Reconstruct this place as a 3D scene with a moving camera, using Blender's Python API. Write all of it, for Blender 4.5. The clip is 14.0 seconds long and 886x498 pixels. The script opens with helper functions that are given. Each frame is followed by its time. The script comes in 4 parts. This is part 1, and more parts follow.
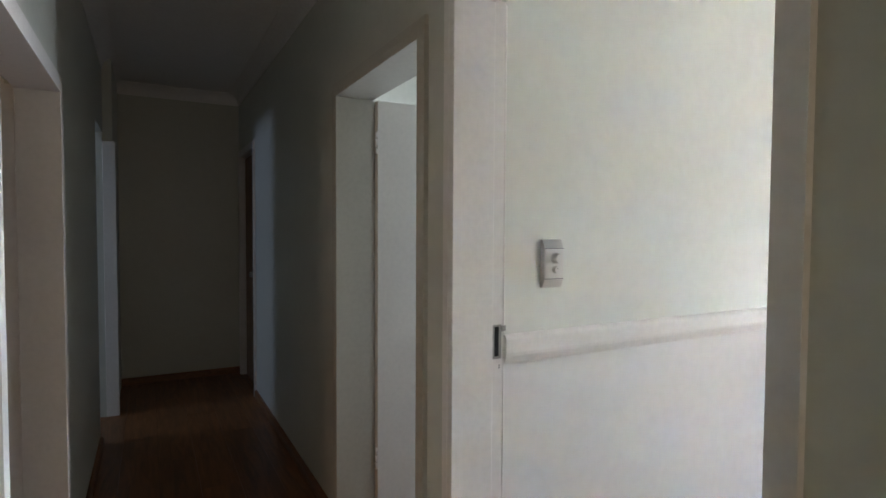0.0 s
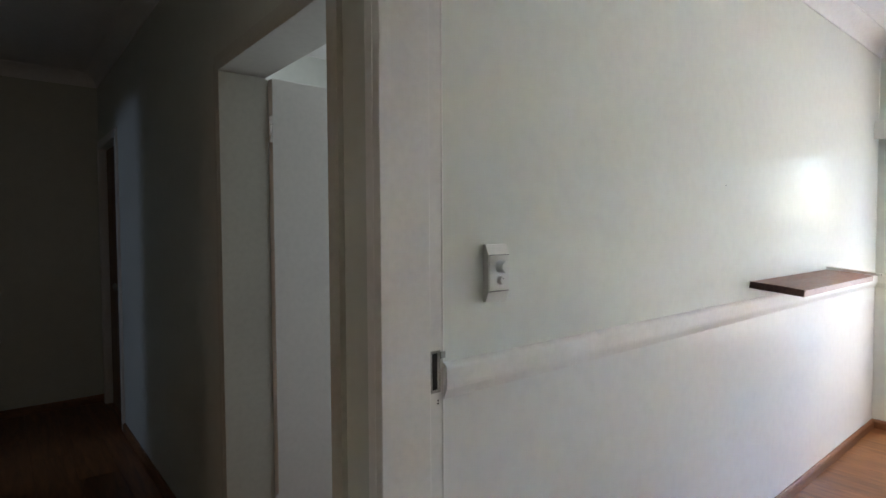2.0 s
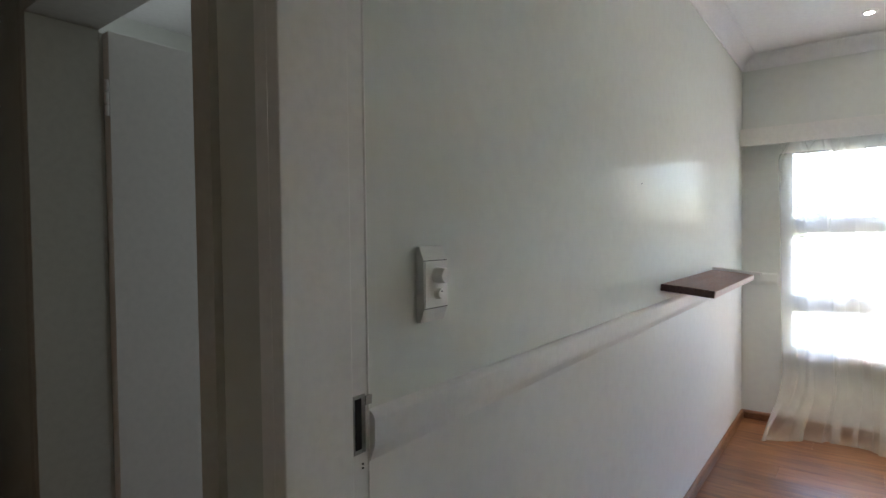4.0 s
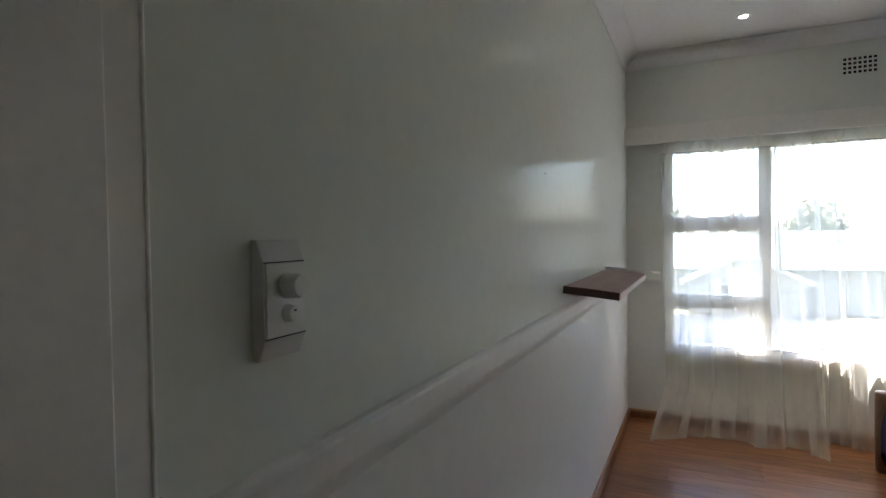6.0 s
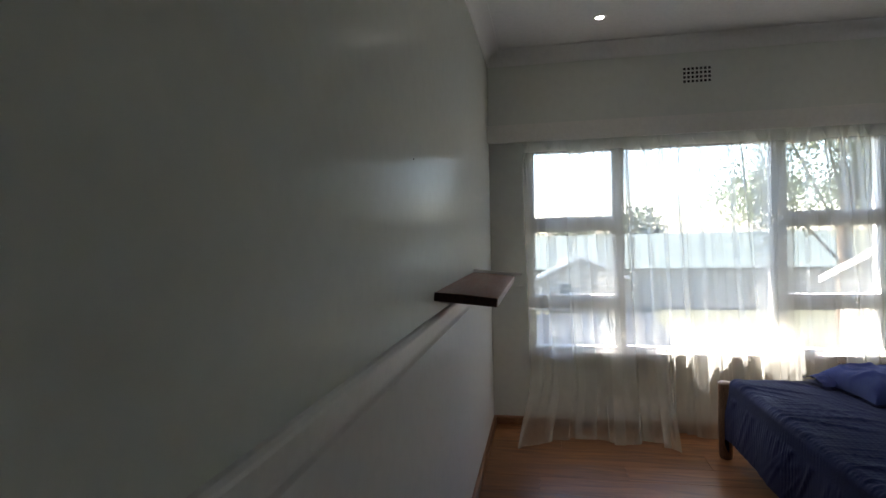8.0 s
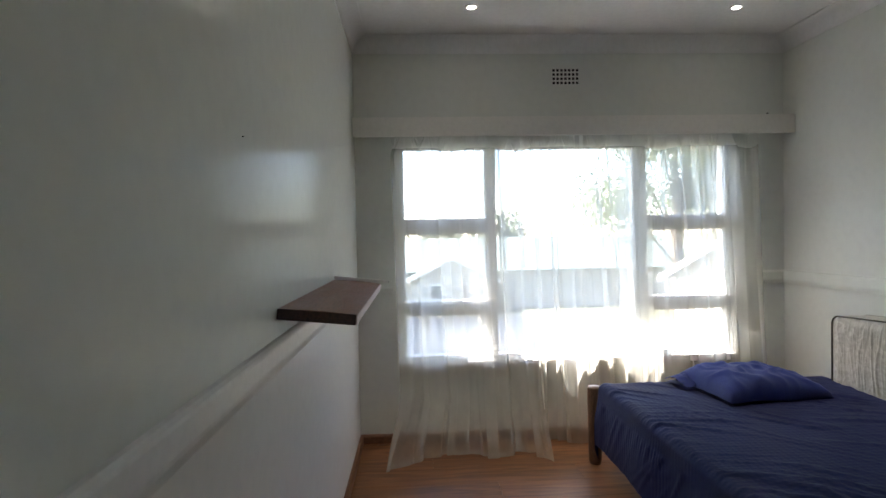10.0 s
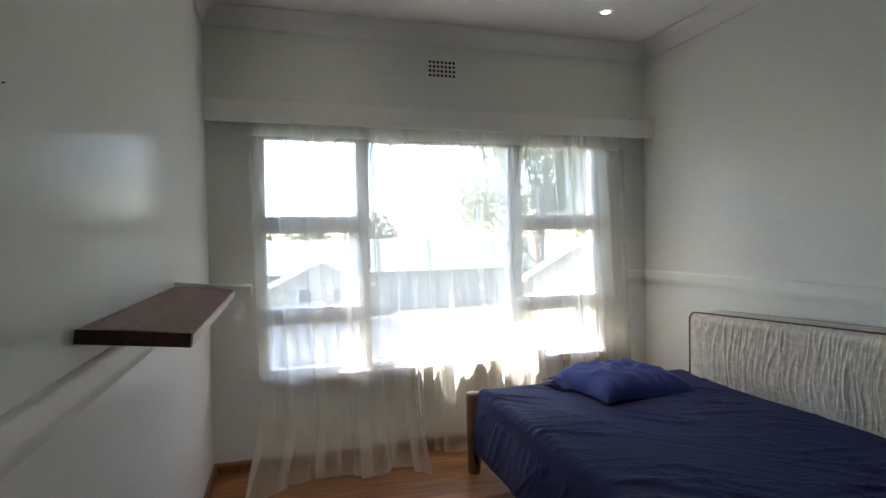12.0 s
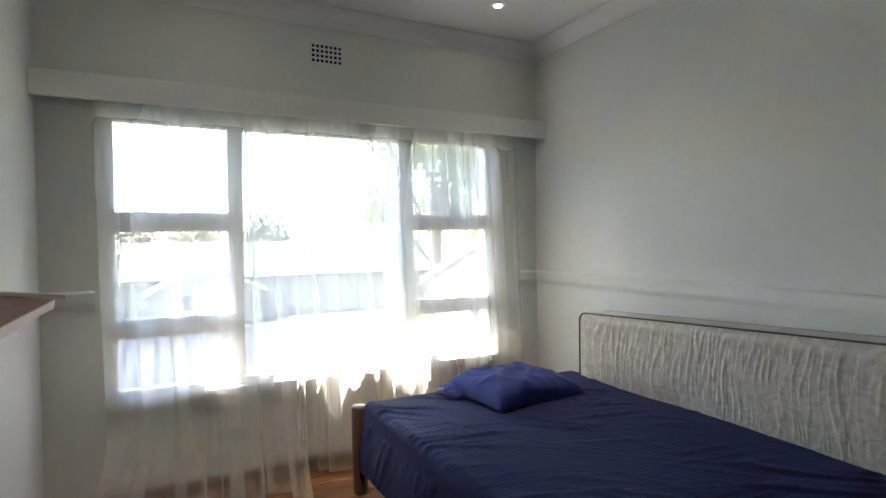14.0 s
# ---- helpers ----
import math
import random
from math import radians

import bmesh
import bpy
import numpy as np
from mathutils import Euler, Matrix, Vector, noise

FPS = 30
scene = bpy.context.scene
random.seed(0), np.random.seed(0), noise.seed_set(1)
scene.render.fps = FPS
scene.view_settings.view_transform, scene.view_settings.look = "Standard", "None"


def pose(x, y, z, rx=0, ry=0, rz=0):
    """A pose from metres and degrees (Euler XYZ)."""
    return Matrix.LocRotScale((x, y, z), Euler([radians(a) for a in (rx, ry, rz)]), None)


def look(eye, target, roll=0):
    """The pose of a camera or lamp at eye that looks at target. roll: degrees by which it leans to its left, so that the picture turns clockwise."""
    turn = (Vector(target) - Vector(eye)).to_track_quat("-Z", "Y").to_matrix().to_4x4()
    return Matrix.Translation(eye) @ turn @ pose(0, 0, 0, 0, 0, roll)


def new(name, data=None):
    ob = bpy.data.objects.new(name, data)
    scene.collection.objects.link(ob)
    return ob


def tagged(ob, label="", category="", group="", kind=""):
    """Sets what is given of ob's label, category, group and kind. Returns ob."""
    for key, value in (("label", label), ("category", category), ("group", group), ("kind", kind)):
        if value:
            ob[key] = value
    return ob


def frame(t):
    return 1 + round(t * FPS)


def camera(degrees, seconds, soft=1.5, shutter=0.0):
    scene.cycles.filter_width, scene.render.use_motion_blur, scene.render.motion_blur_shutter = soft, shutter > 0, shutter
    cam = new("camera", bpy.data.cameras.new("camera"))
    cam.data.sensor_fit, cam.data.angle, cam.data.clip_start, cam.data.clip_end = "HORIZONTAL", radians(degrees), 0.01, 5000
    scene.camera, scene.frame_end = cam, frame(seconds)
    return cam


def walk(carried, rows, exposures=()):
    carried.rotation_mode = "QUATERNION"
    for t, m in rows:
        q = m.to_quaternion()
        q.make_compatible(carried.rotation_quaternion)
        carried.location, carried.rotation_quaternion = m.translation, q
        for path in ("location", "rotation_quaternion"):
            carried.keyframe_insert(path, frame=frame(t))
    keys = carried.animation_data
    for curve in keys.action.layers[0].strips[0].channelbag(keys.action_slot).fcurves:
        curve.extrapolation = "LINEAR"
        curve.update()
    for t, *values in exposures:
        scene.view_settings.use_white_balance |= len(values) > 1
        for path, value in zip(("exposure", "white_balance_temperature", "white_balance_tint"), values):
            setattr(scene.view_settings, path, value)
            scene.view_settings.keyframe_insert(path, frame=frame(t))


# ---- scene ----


# camera and its walk
cam = camera(78.1, 14.0)
PATH = [
    (0, (0.225, -0.305, 1.362), (1.172, 1.455, 1.288), 0.3),
    (0.5, (0.254, -0.247, 1.355), (1.287, 1.464, 1.283), 0.3),
    (1, (0.273, -0.153, 1.363), (1.387, 1.507, 1.285), 0.1),
    (1.5, (0.294, -0.076, 1.366), (1.483, 1.53, 1.287), -0.1),
    (2, (0.321, 0.013, 1.372), (1.588, 1.559, 1.296), -0.3),
    (2.5, (0.349, 0.107, 1.367), (1.705, 1.575, 1.289), -0.3),
    (3, (0.376, 0.2, 1.361), (1.822, 1.58, 1.293), -0.4),
    (5.5, (0.695, 0.479, 1.34), (2.451, 1.434, 1.289), -0.9),
    (6, (0.78, 0.526, 1.333), (2.587, 1.381, 1.284), -0.9),
    (6.5, (0.88, 0.579, 1.339), (2.737, 1.321, 1.288), -0.8),
    (7, (0.963, 0.634, 1.327), (2.866, 1.246, 1.278), -0.9),
    (7.5, (1.034, 0.654, 1.322), (2.976, 1.131, 1.272), -0.9),
    (8, (1.096, 0.646, 1.313), (3.062, 1.009, 1.272), -1.3),
    (10.5, (1.491, 0.633, 1.311), (3.479, 0.415, 1.266), -1.0),
    (11, (1.564, 0.621, 1.312), (3.536, 0.289, 1.265), -1.0),
    (11.5, (1.624, 0.618, 1.306), (3.572, 0.17, 1.264), -1.0),
    (12, (1.659, 0.615, 1.299), (3.577, 0.052, 1.256), -1.0),
    (12.5, (1.687, 0.598, 1.297), (3.573, -0.067, 1.255), -1.0),
    (13, (1.728, 0.562, 1.294), (3.582, -0.188, 1.25), -0.9),
    (13.5, (1.782, 0.526, 1.295), (3.6, -0.304, 1.248), -0.7),
    (14, (1.837, 0.487, 1.281), (3.619, -0.42, 1.243), -0.8),
]
EXPOSURES = [(t, stops, 6420 if t < 4 else 6570, 17 if t < 4 else 14) for t, stops in ((0.0, 7.10), (1.5, 6.66), (3.0, 6.18), (5.5, 5.02), (6.0, 4.80), (7.0, 4.22), (8.0, 3.95), (10.5, 4.6), (11.0, 4.50), (12.5, 4.6), (14.0, 4.80))]
walk(cam, [(t, look(eye, target, roll)) for t, eye, target, roll in PATH], EXPOSURES)

# world and sun
SUN_AZ, SUN_EL = 65.5, 53.8   # degrees from +x towards +y, and above the horizon
world = bpy.data.worlds.new("sky")
scene.world = world
world.use_nodes = True
wn = world.node_tree.nodes
sky = wn.new("ShaderNodeTexSky")
sky.sky_type = "NISHITA"
sky.sun_disc = False
sky.sun_elevation = radians(SUN_EL)
sky.sun_rotation = radians(90 - SUN_AZ)
world.node_tree.links.new(sky.outputs[0], wn["Background"].inputs[0])
wn["Background"].inputs[1].default_value = 0.05
sun = new("sun", bpy.data.lights.new("sun", "SUN"))
sun.data.energy, sun.data.angle, sun.data.color = 2.9, radians(0.53), (1.0, 0.95, 0.87)
sun_way = Vector((math.cos(radians(SUN_AZ)) * math.cos(radians(SUN_EL)), math.sin(radians(SUN_AZ)) * math.cos(radians(SUN_EL)), math.sin(radians(SUN_EL))))
sun.matrix_world = look(tuple(sun_way * 30), (0, 0, 0))


def window_light(name, x, y, z, rz, wide, high, power, colour, spread=180):
    """An area lamp added for daylight in an unseen window's opening; rz turns it, 0 facing +y."""
    lamp = new(name, bpy.data.lights.new(name, "AREA"))
    lamp.data.shape, lamp.data.size, lamp.data.size_y = "RECTANGLE", wide, high
    lamp.data.energy, lamp.data.color = power, colour
    lamp.data.spread = radians(spread)
    lamp.matrix_world = pose(x, y, z, 90, 0, rz)
    return lamp


window_light("next_room_daylight", 3.46, 2.4, 1.2, 90, 1.3, 0.75, 0.23, (0.82, 0.93, 1.0), 110)
window_light("left_room_daylight", -3.12, 1.6, 1.4, -90, 1.3, 1.2, 0.070, (1.0, 0.62, 0.34))
window_light("far_left_room_daylight", -3.12, 4.15, 1.75, -90, 0.9, 0.6, 0.15, (0.55, 0.72, 1.0))
# fill lamp added at the unseen back end to brighten the corridor
window_light("corridor_fill", 0.45, -2.27, 1.5, 0, 0.8, 1.2, 0.036, (1.0, 0.84, 0.60))

# ---------------------------------------------------------------- materials
def material(name, colour, rough=0.6, metal=0.0, vary=0.06, scale=(3.0, 60.0), bump=0.1, spec=0.5, stretch=(1, 1, 1), tint=None, sheen=0.0):
    """A principled material with stains at a large scale, grain and relief at a small one."""
    m = bpy.data.materials.new(name)
    m.use_nodes = True
    n, l = m.node_tree.nodes, m.node_tree.links
    b = n["Principled BSDF"]
    b.inputs["Roughness"].default_value = rough
    b.inputs["Metallic"].default_value = metal
    b.inputs["Specular IOR Level"].default_value = spec
    b.inputs["Sheen Weight"].default_value = sheen
    co, mp = n.new("ShaderNodeTexCoord"), n.new("ShaderNodeMapping")
    mp.inputs["Scale"].default_value = stretch
    l.new(co.outputs["Object"], mp.inputs[0])
    big, fine = n.new("ShaderNodeTexNoise"), n.new("ShaderNodeTexNoise")
    for tex, sc, det in ((big, scale[0], 4), (fine, scale[1], 6)):
        tex.inputs["Scale"].default_value, tex.inputs["Detail"].default_value = sc, det
        l.new(mp.outputs[0], tex.inputs[0])
    mix1, mix2 = n.new("ShaderNodeMixRGB"), n.new("ShaderNodeMixRGB")
    low = tuple(c * (1 - vary * 1.6) for c in colour) if tint is None else tint
    mix1.inputs[1].default_value, mix1.inputs[2].default_value = (*low, 1), (*[min(1, c * (1 + vary)) for c in colour], 1)
    l.new(big.outputs[0], mix1.inputs[0])
    mix2.blend_type = "MULTIPLY"
    mix2.inputs[0].default_value = min(1, vary * 4)
    bright = n.new("ShaderNodeMapRange")
    bright.inputs["From Min"].default_value, bright.inputs["From Max"].default_value, bright.inputs["To Min"].default_value = 0.3, 0.6, 0.4
    l.new(fine.outputs[0], bright.inputs[0])
    l.new(mix1.outputs[0], mix2.inputs[1])
    l.new(bright.outputs[0], mix2.inputs[2])
    l.new(mix2.outputs[0], b.inputs["Base Color"])
    rr = n.new("ShaderNodeMapRange")
    rr.inputs["To Min"].default_value, rr.inputs["To Max"].default_value = max(0.02, rough - vary), min(1, rough + vary)
    l.new(big.outputs[0], rr.inputs[0])
    l.new(rr.outputs[0], b.inputs["Roughness"])
    bp = n.new("ShaderNodeBump")
    bp.inputs["Strength"].default_value, bp.inputs["Distance"].default_value = bump, 0.002
    l.new(fine.outputs[0], bp.inputs["Height"])
    l.new(bp.outputs[0], b.inputs["Normal"])
    return m


wall_paint = material("sage wall paint", (0.765, 0.775, 0.72), 0.17, vary=0.014, scale=(1.3, 22), bump=0.03, spec=0.010)
low_paint = material("grey white wall paint", (0.79, 0.775, 0.75), 0.26, vary=0.014, scale=(1.3, 22), bump=0.03, spec=0.05)
trim_paint = material("white gloss trim paint", (0.79, 0.765, 0.735), 0.5, vary=0.02, scale=(4, 50), bump=0.03, spec=0.25)
ceiling_paint = material("white ceiling paint", (0.85, 0.84, 0.82), 0.8, vary=0.02, scale=(1.5, 40), bump=0.06)
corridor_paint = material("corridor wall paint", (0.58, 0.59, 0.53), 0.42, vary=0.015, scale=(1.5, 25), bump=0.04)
# greyer than trim_paint, for the next room's door frame
grey_frame_paint = material("warm grey door frame paint", (0.52, 0.515, 0.465), 0.4, vary=0.03, scale=(4, 50), bump=0.04)
frame_paint = material("white window paint", (0.82, 0.81, 0.79), 0.45, vary=0.04, scale=(5, 60), bump=0.1)
skirt_wood = material("varnished skirting wood", (0.26, 0.115, 0.05), 0.38, vary=0.2, scale=(2, 30), bump=0.15, stretch=(1, 1, 8))
shelf_wood = material("reddish shelf wood", (0.33, 0.145, 0.088), 0.42, vary=0.14, scale=(3.5, 22), bump=0.05, stretch=(1, 7, 7))
door_wood = material("brown varnished door wood", (0.26, 0.13, 0.06), 0.45, vary=0.15, scale=(2, 25), bump=0.1, stretch=(6, 6, 1))
bed_wood = material("dark bed wood", (0.25, 0.14, 0.08), 0.4, vary=0.2, scale=(4, 40), bump=0.15, stretch=(6, 6, 1))
plastic = material("ivory plastic", (0.74, 0.72, 0.68), 0.3, vary=0.02, scale=(20, 300), bump=0.02)
steel = material("worn steel", (0.45, 0.43, 0.40), 0.35, metal=1.0, vary=0.1, scale=(40, 300), bump=0.1)
dark = material("dark void", (0.02, 0.02, 0.02), 0.8, vary=0.1)
pillow_cloth = material("bright blue pillowcase", (0.014, 0.030, 0.19), 0.8, vary=0.1, scale=(4, 160), bump=0.3, sheen=0.08)


def wood_floor():
    """Laminate planks, each toned by its own random number, grain along y."""
    m = bpy.data.materials.new("oak laminate")
    m.use_nodes = True
    n, l = m.node_tree.nodes, m.node_tree.links
    b = n["Principled BSDF"]
    co, mp, oi = n.new("ShaderNodeTexCoord"), n.new("ShaderNodeMapping"), n.new("ShaderNodeObjectInfo")
    off = n.new("ShaderNodeVectorMath")
    off.operation = "MULTIPLY_ADD"
    comb = n.new("ShaderNodeCombineXYZ")
    for i in range(3):
        l.new(oi.outputs["Random"], comb.inputs[i])
    l.new(comb.outputs[0], off.inputs[0])
    off.inputs[1].default_value = (37, 91, 13)
    l.new(co.outputs["Object"], off.inputs[2])
    mp.inputs["Scale"].default_value = (16, 1.6, 16)
    l.new(off.outputs[0], mp.inputs[0])
    grain, fine = n.new("ShaderNodeTexNoise"), n.new("ShaderNodeTexNoise")
    grain.inputs["Scale"].default_value, grain.inputs["Detail"].default_value, grain.inputs["Distortion"].default_value = 1.6, 8, 1.2
    fine.inputs["Scale"].default_value, fine.inputs["Detail"].default_value = 9, 6
    l.new(mp.outputs[0], grain.inputs[0])
    l.new(mp.outputs[0], fine.inputs[0])
    ramp = n.new("ShaderNodeValToRGB")
    ramp.color_ramp.elements[0].position, ramp.color_ramp.elements[0].color = 0.3, (0.125, 0.048, 0.017, 1)
    ramp.color_ramp.elements[1].position, ramp.color_ramp.elements[1].color = 0.72, (0.29, 0.122, 0.044, 1)
    l.new(grain.outputs[0], ramp.inputs[0])
    hsv = n.new("ShaderNodeHueSaturation")
    rng = n.new("ShaderNodeMapRange")
    rng.inputs["To Min"].default_value, rng.inputs["To Max"].default_value = 0.82, 1.15
    l.new(oi.outputs["Random"], rng.inputs[0])
    l.new(rng.outputs[0], hsv.inputs["Value"])
    l.new(ramp.outputs[0], hsv.inputs["Color"])
    l.new(hsv.outputs[0], b.inputs["Base Color"])
    rr = n.new("ShaderNodeMapRange")
    rr.inputs["To Min"].default_value, rr.inputs["To Max"].default_value = 0.24, 0.42
    l.new(fine.outputs[0], rr.inputs[0])
    l.new(rr.outputs[0], b.inputs["Roughness"])
    bp = n.new("ShaderNodeBump")
    bp.inputs["Strength"].default_value, bp.inputs["Distance"].default_value = 0.1, 0.002
    l.new(fine.outputs[0], bp.inputs["Height"])
    l.new(bp.outputs[0], b.inputs["Normal"])
    return m


def sheer(name, thin, thick):
    """Cream voile: a weave that lets most light straight through and scatters the rest."""
    m = bpy.data.materials.new(name)
    m.use_nodes = True
    n, l = m.node_tree.nodes, m.node_tree.links
    n.remove(n["Principled BSDF"])
    out = n["Material Output"]
    tr, df, clear = n.new("ShaderNodeBsdfTranslucent"), n.new("ShaderNodeBsdfDiffuse"), n.new("ShaderNodeBsdfTransparent")
    tr.inputs[0].default_value = (0.95, 0.945, 0.885, 1)
    df.inputs[0].default_value = (0.93, 0.925, 0.865, 1)
    cloth, mix = n.new("ShaderNodeMixShader"), n.new("ShaderNodeMixShader")
    cloth.inputs[0].default_value = 0.28
    l.new(tr.outputs[0], cloth.inputs[1])
    l.new(df.outputs[0], cloth.inputs[2])
    co, tex, rng = n.new("ShaderNodeTexCoord"), n.new("ShaderNodeTexNoise"), n.new("ShaderNodeMapRange")
    mp = n.new("ShaderNodeMapping")
    mp.inputs["Scale"].default_value = (1, 1, 0.12)
    tex.inputs["Scale"].default_value, tex.inputs["Detail"].default_value = 14, 5
    rng.inputs["To Min"].default_value, rng.inputs["To Max"].default_value = thin, thick
    l.new(co.outputs["Object"], mp.inputs[0])
    l.new(mp.outputs[0], tex.inputs[0])
    l.new(tex.outputs[0], rng.inputs[0])
    l.new(rng.outputs[0], mix.inputs[0])
    l.new(clear.outputs[0], mix.inputs[1])
    l.new(cloth.outputs[0], mix.inputs[2])
    l.new(mix.outputs[0], out.inputs[0])
    return m


def glass_material():
    m = bpy.data.materials.new("window glass")
    m.use_nodes = True
    n, l = m.node_tree.nodes, m.node_tree.links
    n.remove(n["Principled BSDF"])
    gl, tr, mix, fr = n.new("ShaderNodeBsdfGlossy"), n.new("ShaderNodeBsdfTransparent"), n.new("ShaderNodeMixShader"), n.new("ShaderNodeFresnel")
    gl.inputs["Roughness"].default_value = 0.02
    fr.inputs[0].default_value = 1.3
    l.new(fr.outputs[0], mix.inputs[0])
    l.new(tr.outputs[0], mix.inputs[1])
    l.new(gl.outputs[0], mix.inputs[2])
    l.new(mix.outputs[0], n["Material Output"].inputs[0])
    return m


def glowing(name, colour, strength):
    m = bpy.data.materials.new(name)
    m.use_nodes = True
    b = m.node_tree.nodes["Principled BSDF"]
    b.inputs["Base Color"].default_value = (*colour, 1)
    b.inputs["Emission Color"].default_value = (*colour, 1)
    b.inputs["Emission Strength"].default_value = strength
    return m


oak, voile, tape_cloth, glass = wood_floor(), sheer("cream voile", 0.26, 0.38), sheer("cream heading tape", 0.66, 0.80), glass_material()
lamp_glow = glowing("lit lamp", (1.0, 0.95, 0.88), 4.0)


# ---------------------------------------------------------------- mesh helpers
def box(bm, x0, y0, z0, x1, y1, z1, slot=0):
    v = [bm.verts.new((x, y, z)) for x in (x0, x1) for y in (y0, y1) for z in (z0, z1)]
    for f in ((0, 1, 3, 2), (4, 6, 7, 5), (0, 4, 5, 1), (2, 3, 7, 6), (0, 2, 6, 4), (1, 5, 7, 3)):
        bm.faces.new([v[i] for i in f]).material_index = slot
    return v


def sweep(bm, profile, axis, a, b, side, at, base):
    """A profile of (out, up) points drawn along x or y from a to b, on the wall at that place; side: the way out of the wall."""
    ring = []
    for s in (a, b):
        ring.append([bm.verts.new((s, at + side * o, base + u) if axis == "x" else (at + side * o, s, base + u)) for o, u in profile])
    k = len(profile)
    for i in range(k):
        j = (i + 1) % k
        bm.faces.new((ring[0][i], ring[0][j], ring[1][j], ring[1][i]))
    bm.faces.new(ring[0])
    bm.faces.new(ring[1][::-1])


def mesh(bm, name, mats, bevel=0.0, smooth=False):
    bmesh.ops.recalc_face_normals(bm, faces=bm.faces)
    if bevel:
        bmesh.ops.bevel(bm, geom=list(bm.edges), offset=bevel, segments=2, affect="EDGES", profile=0.5)
    data = bpy.data.meshes.new(name)
    bm.to_mesh(data)
    bm.free()
    for m in mats if isinstance(mats, (list, tuple)) else [mats]:
        data.materials.append(m)
    if smooth:
        for p in data.polygons:
            p.use_smooth = True
    return data


def part(name, bm, mat, parent, label="", bevel=0.0, smooth=False):
    ob = new(name, mesh(bm, name, mat, bevel, smooth))
    ob.parent = parent
    if label:
        ob["label"] = label
    return ob


def structure(name, bm, mat, label, category, bevel=0.0, smooth=False):
    return tagged(new(name, mesh(bm, name, mat, bevel, smooth)), label, category, kind="structure")


def thing(name, label, category, at=(0, 0, 0), group=""):
    ob = new(name)
    ob.empty_display_size = 0.1
    ob.location = at
    return tagged(ob, label, category, group)


def boxes(*rows):
    bm = bmesh.new()
    for r in rows:
        box(bm, *r)
    return bm


# ---------------------------------------------------------------- shaping helpers
def tube(bm, points, radius, sides=8, closed=False):
    """A round bar along points."""
    rings, n = [], len(points)
    for i, p in enumerate(points):
        a = Vector(points[(i - 1) % n] if closed or i else points[0])
        b = Vector(points[(i + 1) % n] if closed or i < n - 1 else points[-1])
        way = (b - a).normalized()
        u = way.cross(Vector((0, 0, 1)) if abs(way.z) < 0.9 else Vector((1, 0, 0))).normalized()
        w = way.cross(u)
        rings.append([bm.verts.new(Vector(p) + radius * (math.cos(k * math.tau / sides) * u + math.sin(k * math.tau / sides) * w)) for k in range(sides)])
    for i in range(n if closed else n - 1):
        r, q = rings[i], rings[(i + 1) % n]
        for k in range(sides):
            bm.faces.new((r[k], r[(k + 1) % sides], q[(k + 1) % sides], q[k]))
    if not closed:
        bm.faces.new(rings[0][::-1])
        bm.faces.new(rings[-1])


def lathe(bm, profile, axis, centre, sides=24):
    """A turned shape: (radius, along) pairs about an axis vector through centre."""
    axis = Vector(axis).normalized()
    u = axis.cross(Vector((0, 0, 1)) if abs(axis.z) < 0.9 else Vector((1, 0, 0))).normalized()
    w = axis.cross(u)
    rings = [[bm.verts.new(Vector(centre) + axis * h + r * (math.cos(k * math.tau / sides) * u + math.sin(k * math.tau / sides) * w)) for k in range(sides)] for r, h in profile]
    for r, q in zip(rings, rings[1:]):
        for k in range(sides):
            bm.faces.new((r[k], r[(k + 1) % sides], q[(k + 1) % sides], q[k]))
    bm.faces.new(rings[0][::-1])
    bm.faces.new(rings[-1])


def sheet(bm, f, nu, nv):
    """A grid of faces over f(u, v), u and v from 0 to 1."""
    g = [[bm.verts.new(f(i / nu, j / nv)) for j in range(nv + 1)] for i in range(nu + 1)]
    for i in range(nu):
        for j in range(nv):
            bm.faces.new((g[i][j], g[i + 1][j], g[i + 1][j + 1], g[i][j + 1]))
    return g


def wob(x, y=0.0, z=0.0):
    return noise.noise(Vector((x, y, z)))


def smooth_step(a, b, x):
    t = min(1.0, max(0.0, (x - a) / (b - a)))
    return t * t * (3 - 2 * t)


# ---------------------------------------------------------------- the plan
NORTH, SOUTH, WINDOW, DOORWALL = 1.01, -1.81, 4.92, 1.13   # inner faces of the bedroom
CORR_R, CORR_L, CORR_END, CORR_BACK = 0.972, -0.06, 5.1, -2.2
CEIL, DADO = 2.58, 1.05
HEAD = 2.0
WIN_Y0, WIN_Y1, WIN_Z0, WIN_Z1 = -1.48, 0.76, 0.50, 1.93
D1_Y0, D1_Y1 = 0.134, 1.0      # the bedroom's doorway
D2_Y0, D2_Y1 = 1.235, 2.06    # the next room's doorway
D3_Y0, D3_Y1 = 4.29, 5.0      # the last doorway on this side
L1_Y0, L1_Y1 = 1.15, 2.06     # doorways across the corridor
L2_Y0, L2_Y1 = 3.72, 4.22

# floors
structure("floor", boxes((-3.2, -2.4, -0.2, 5.2, 5.4, -0.012)), dark, "subfloor under the boards", "floor")

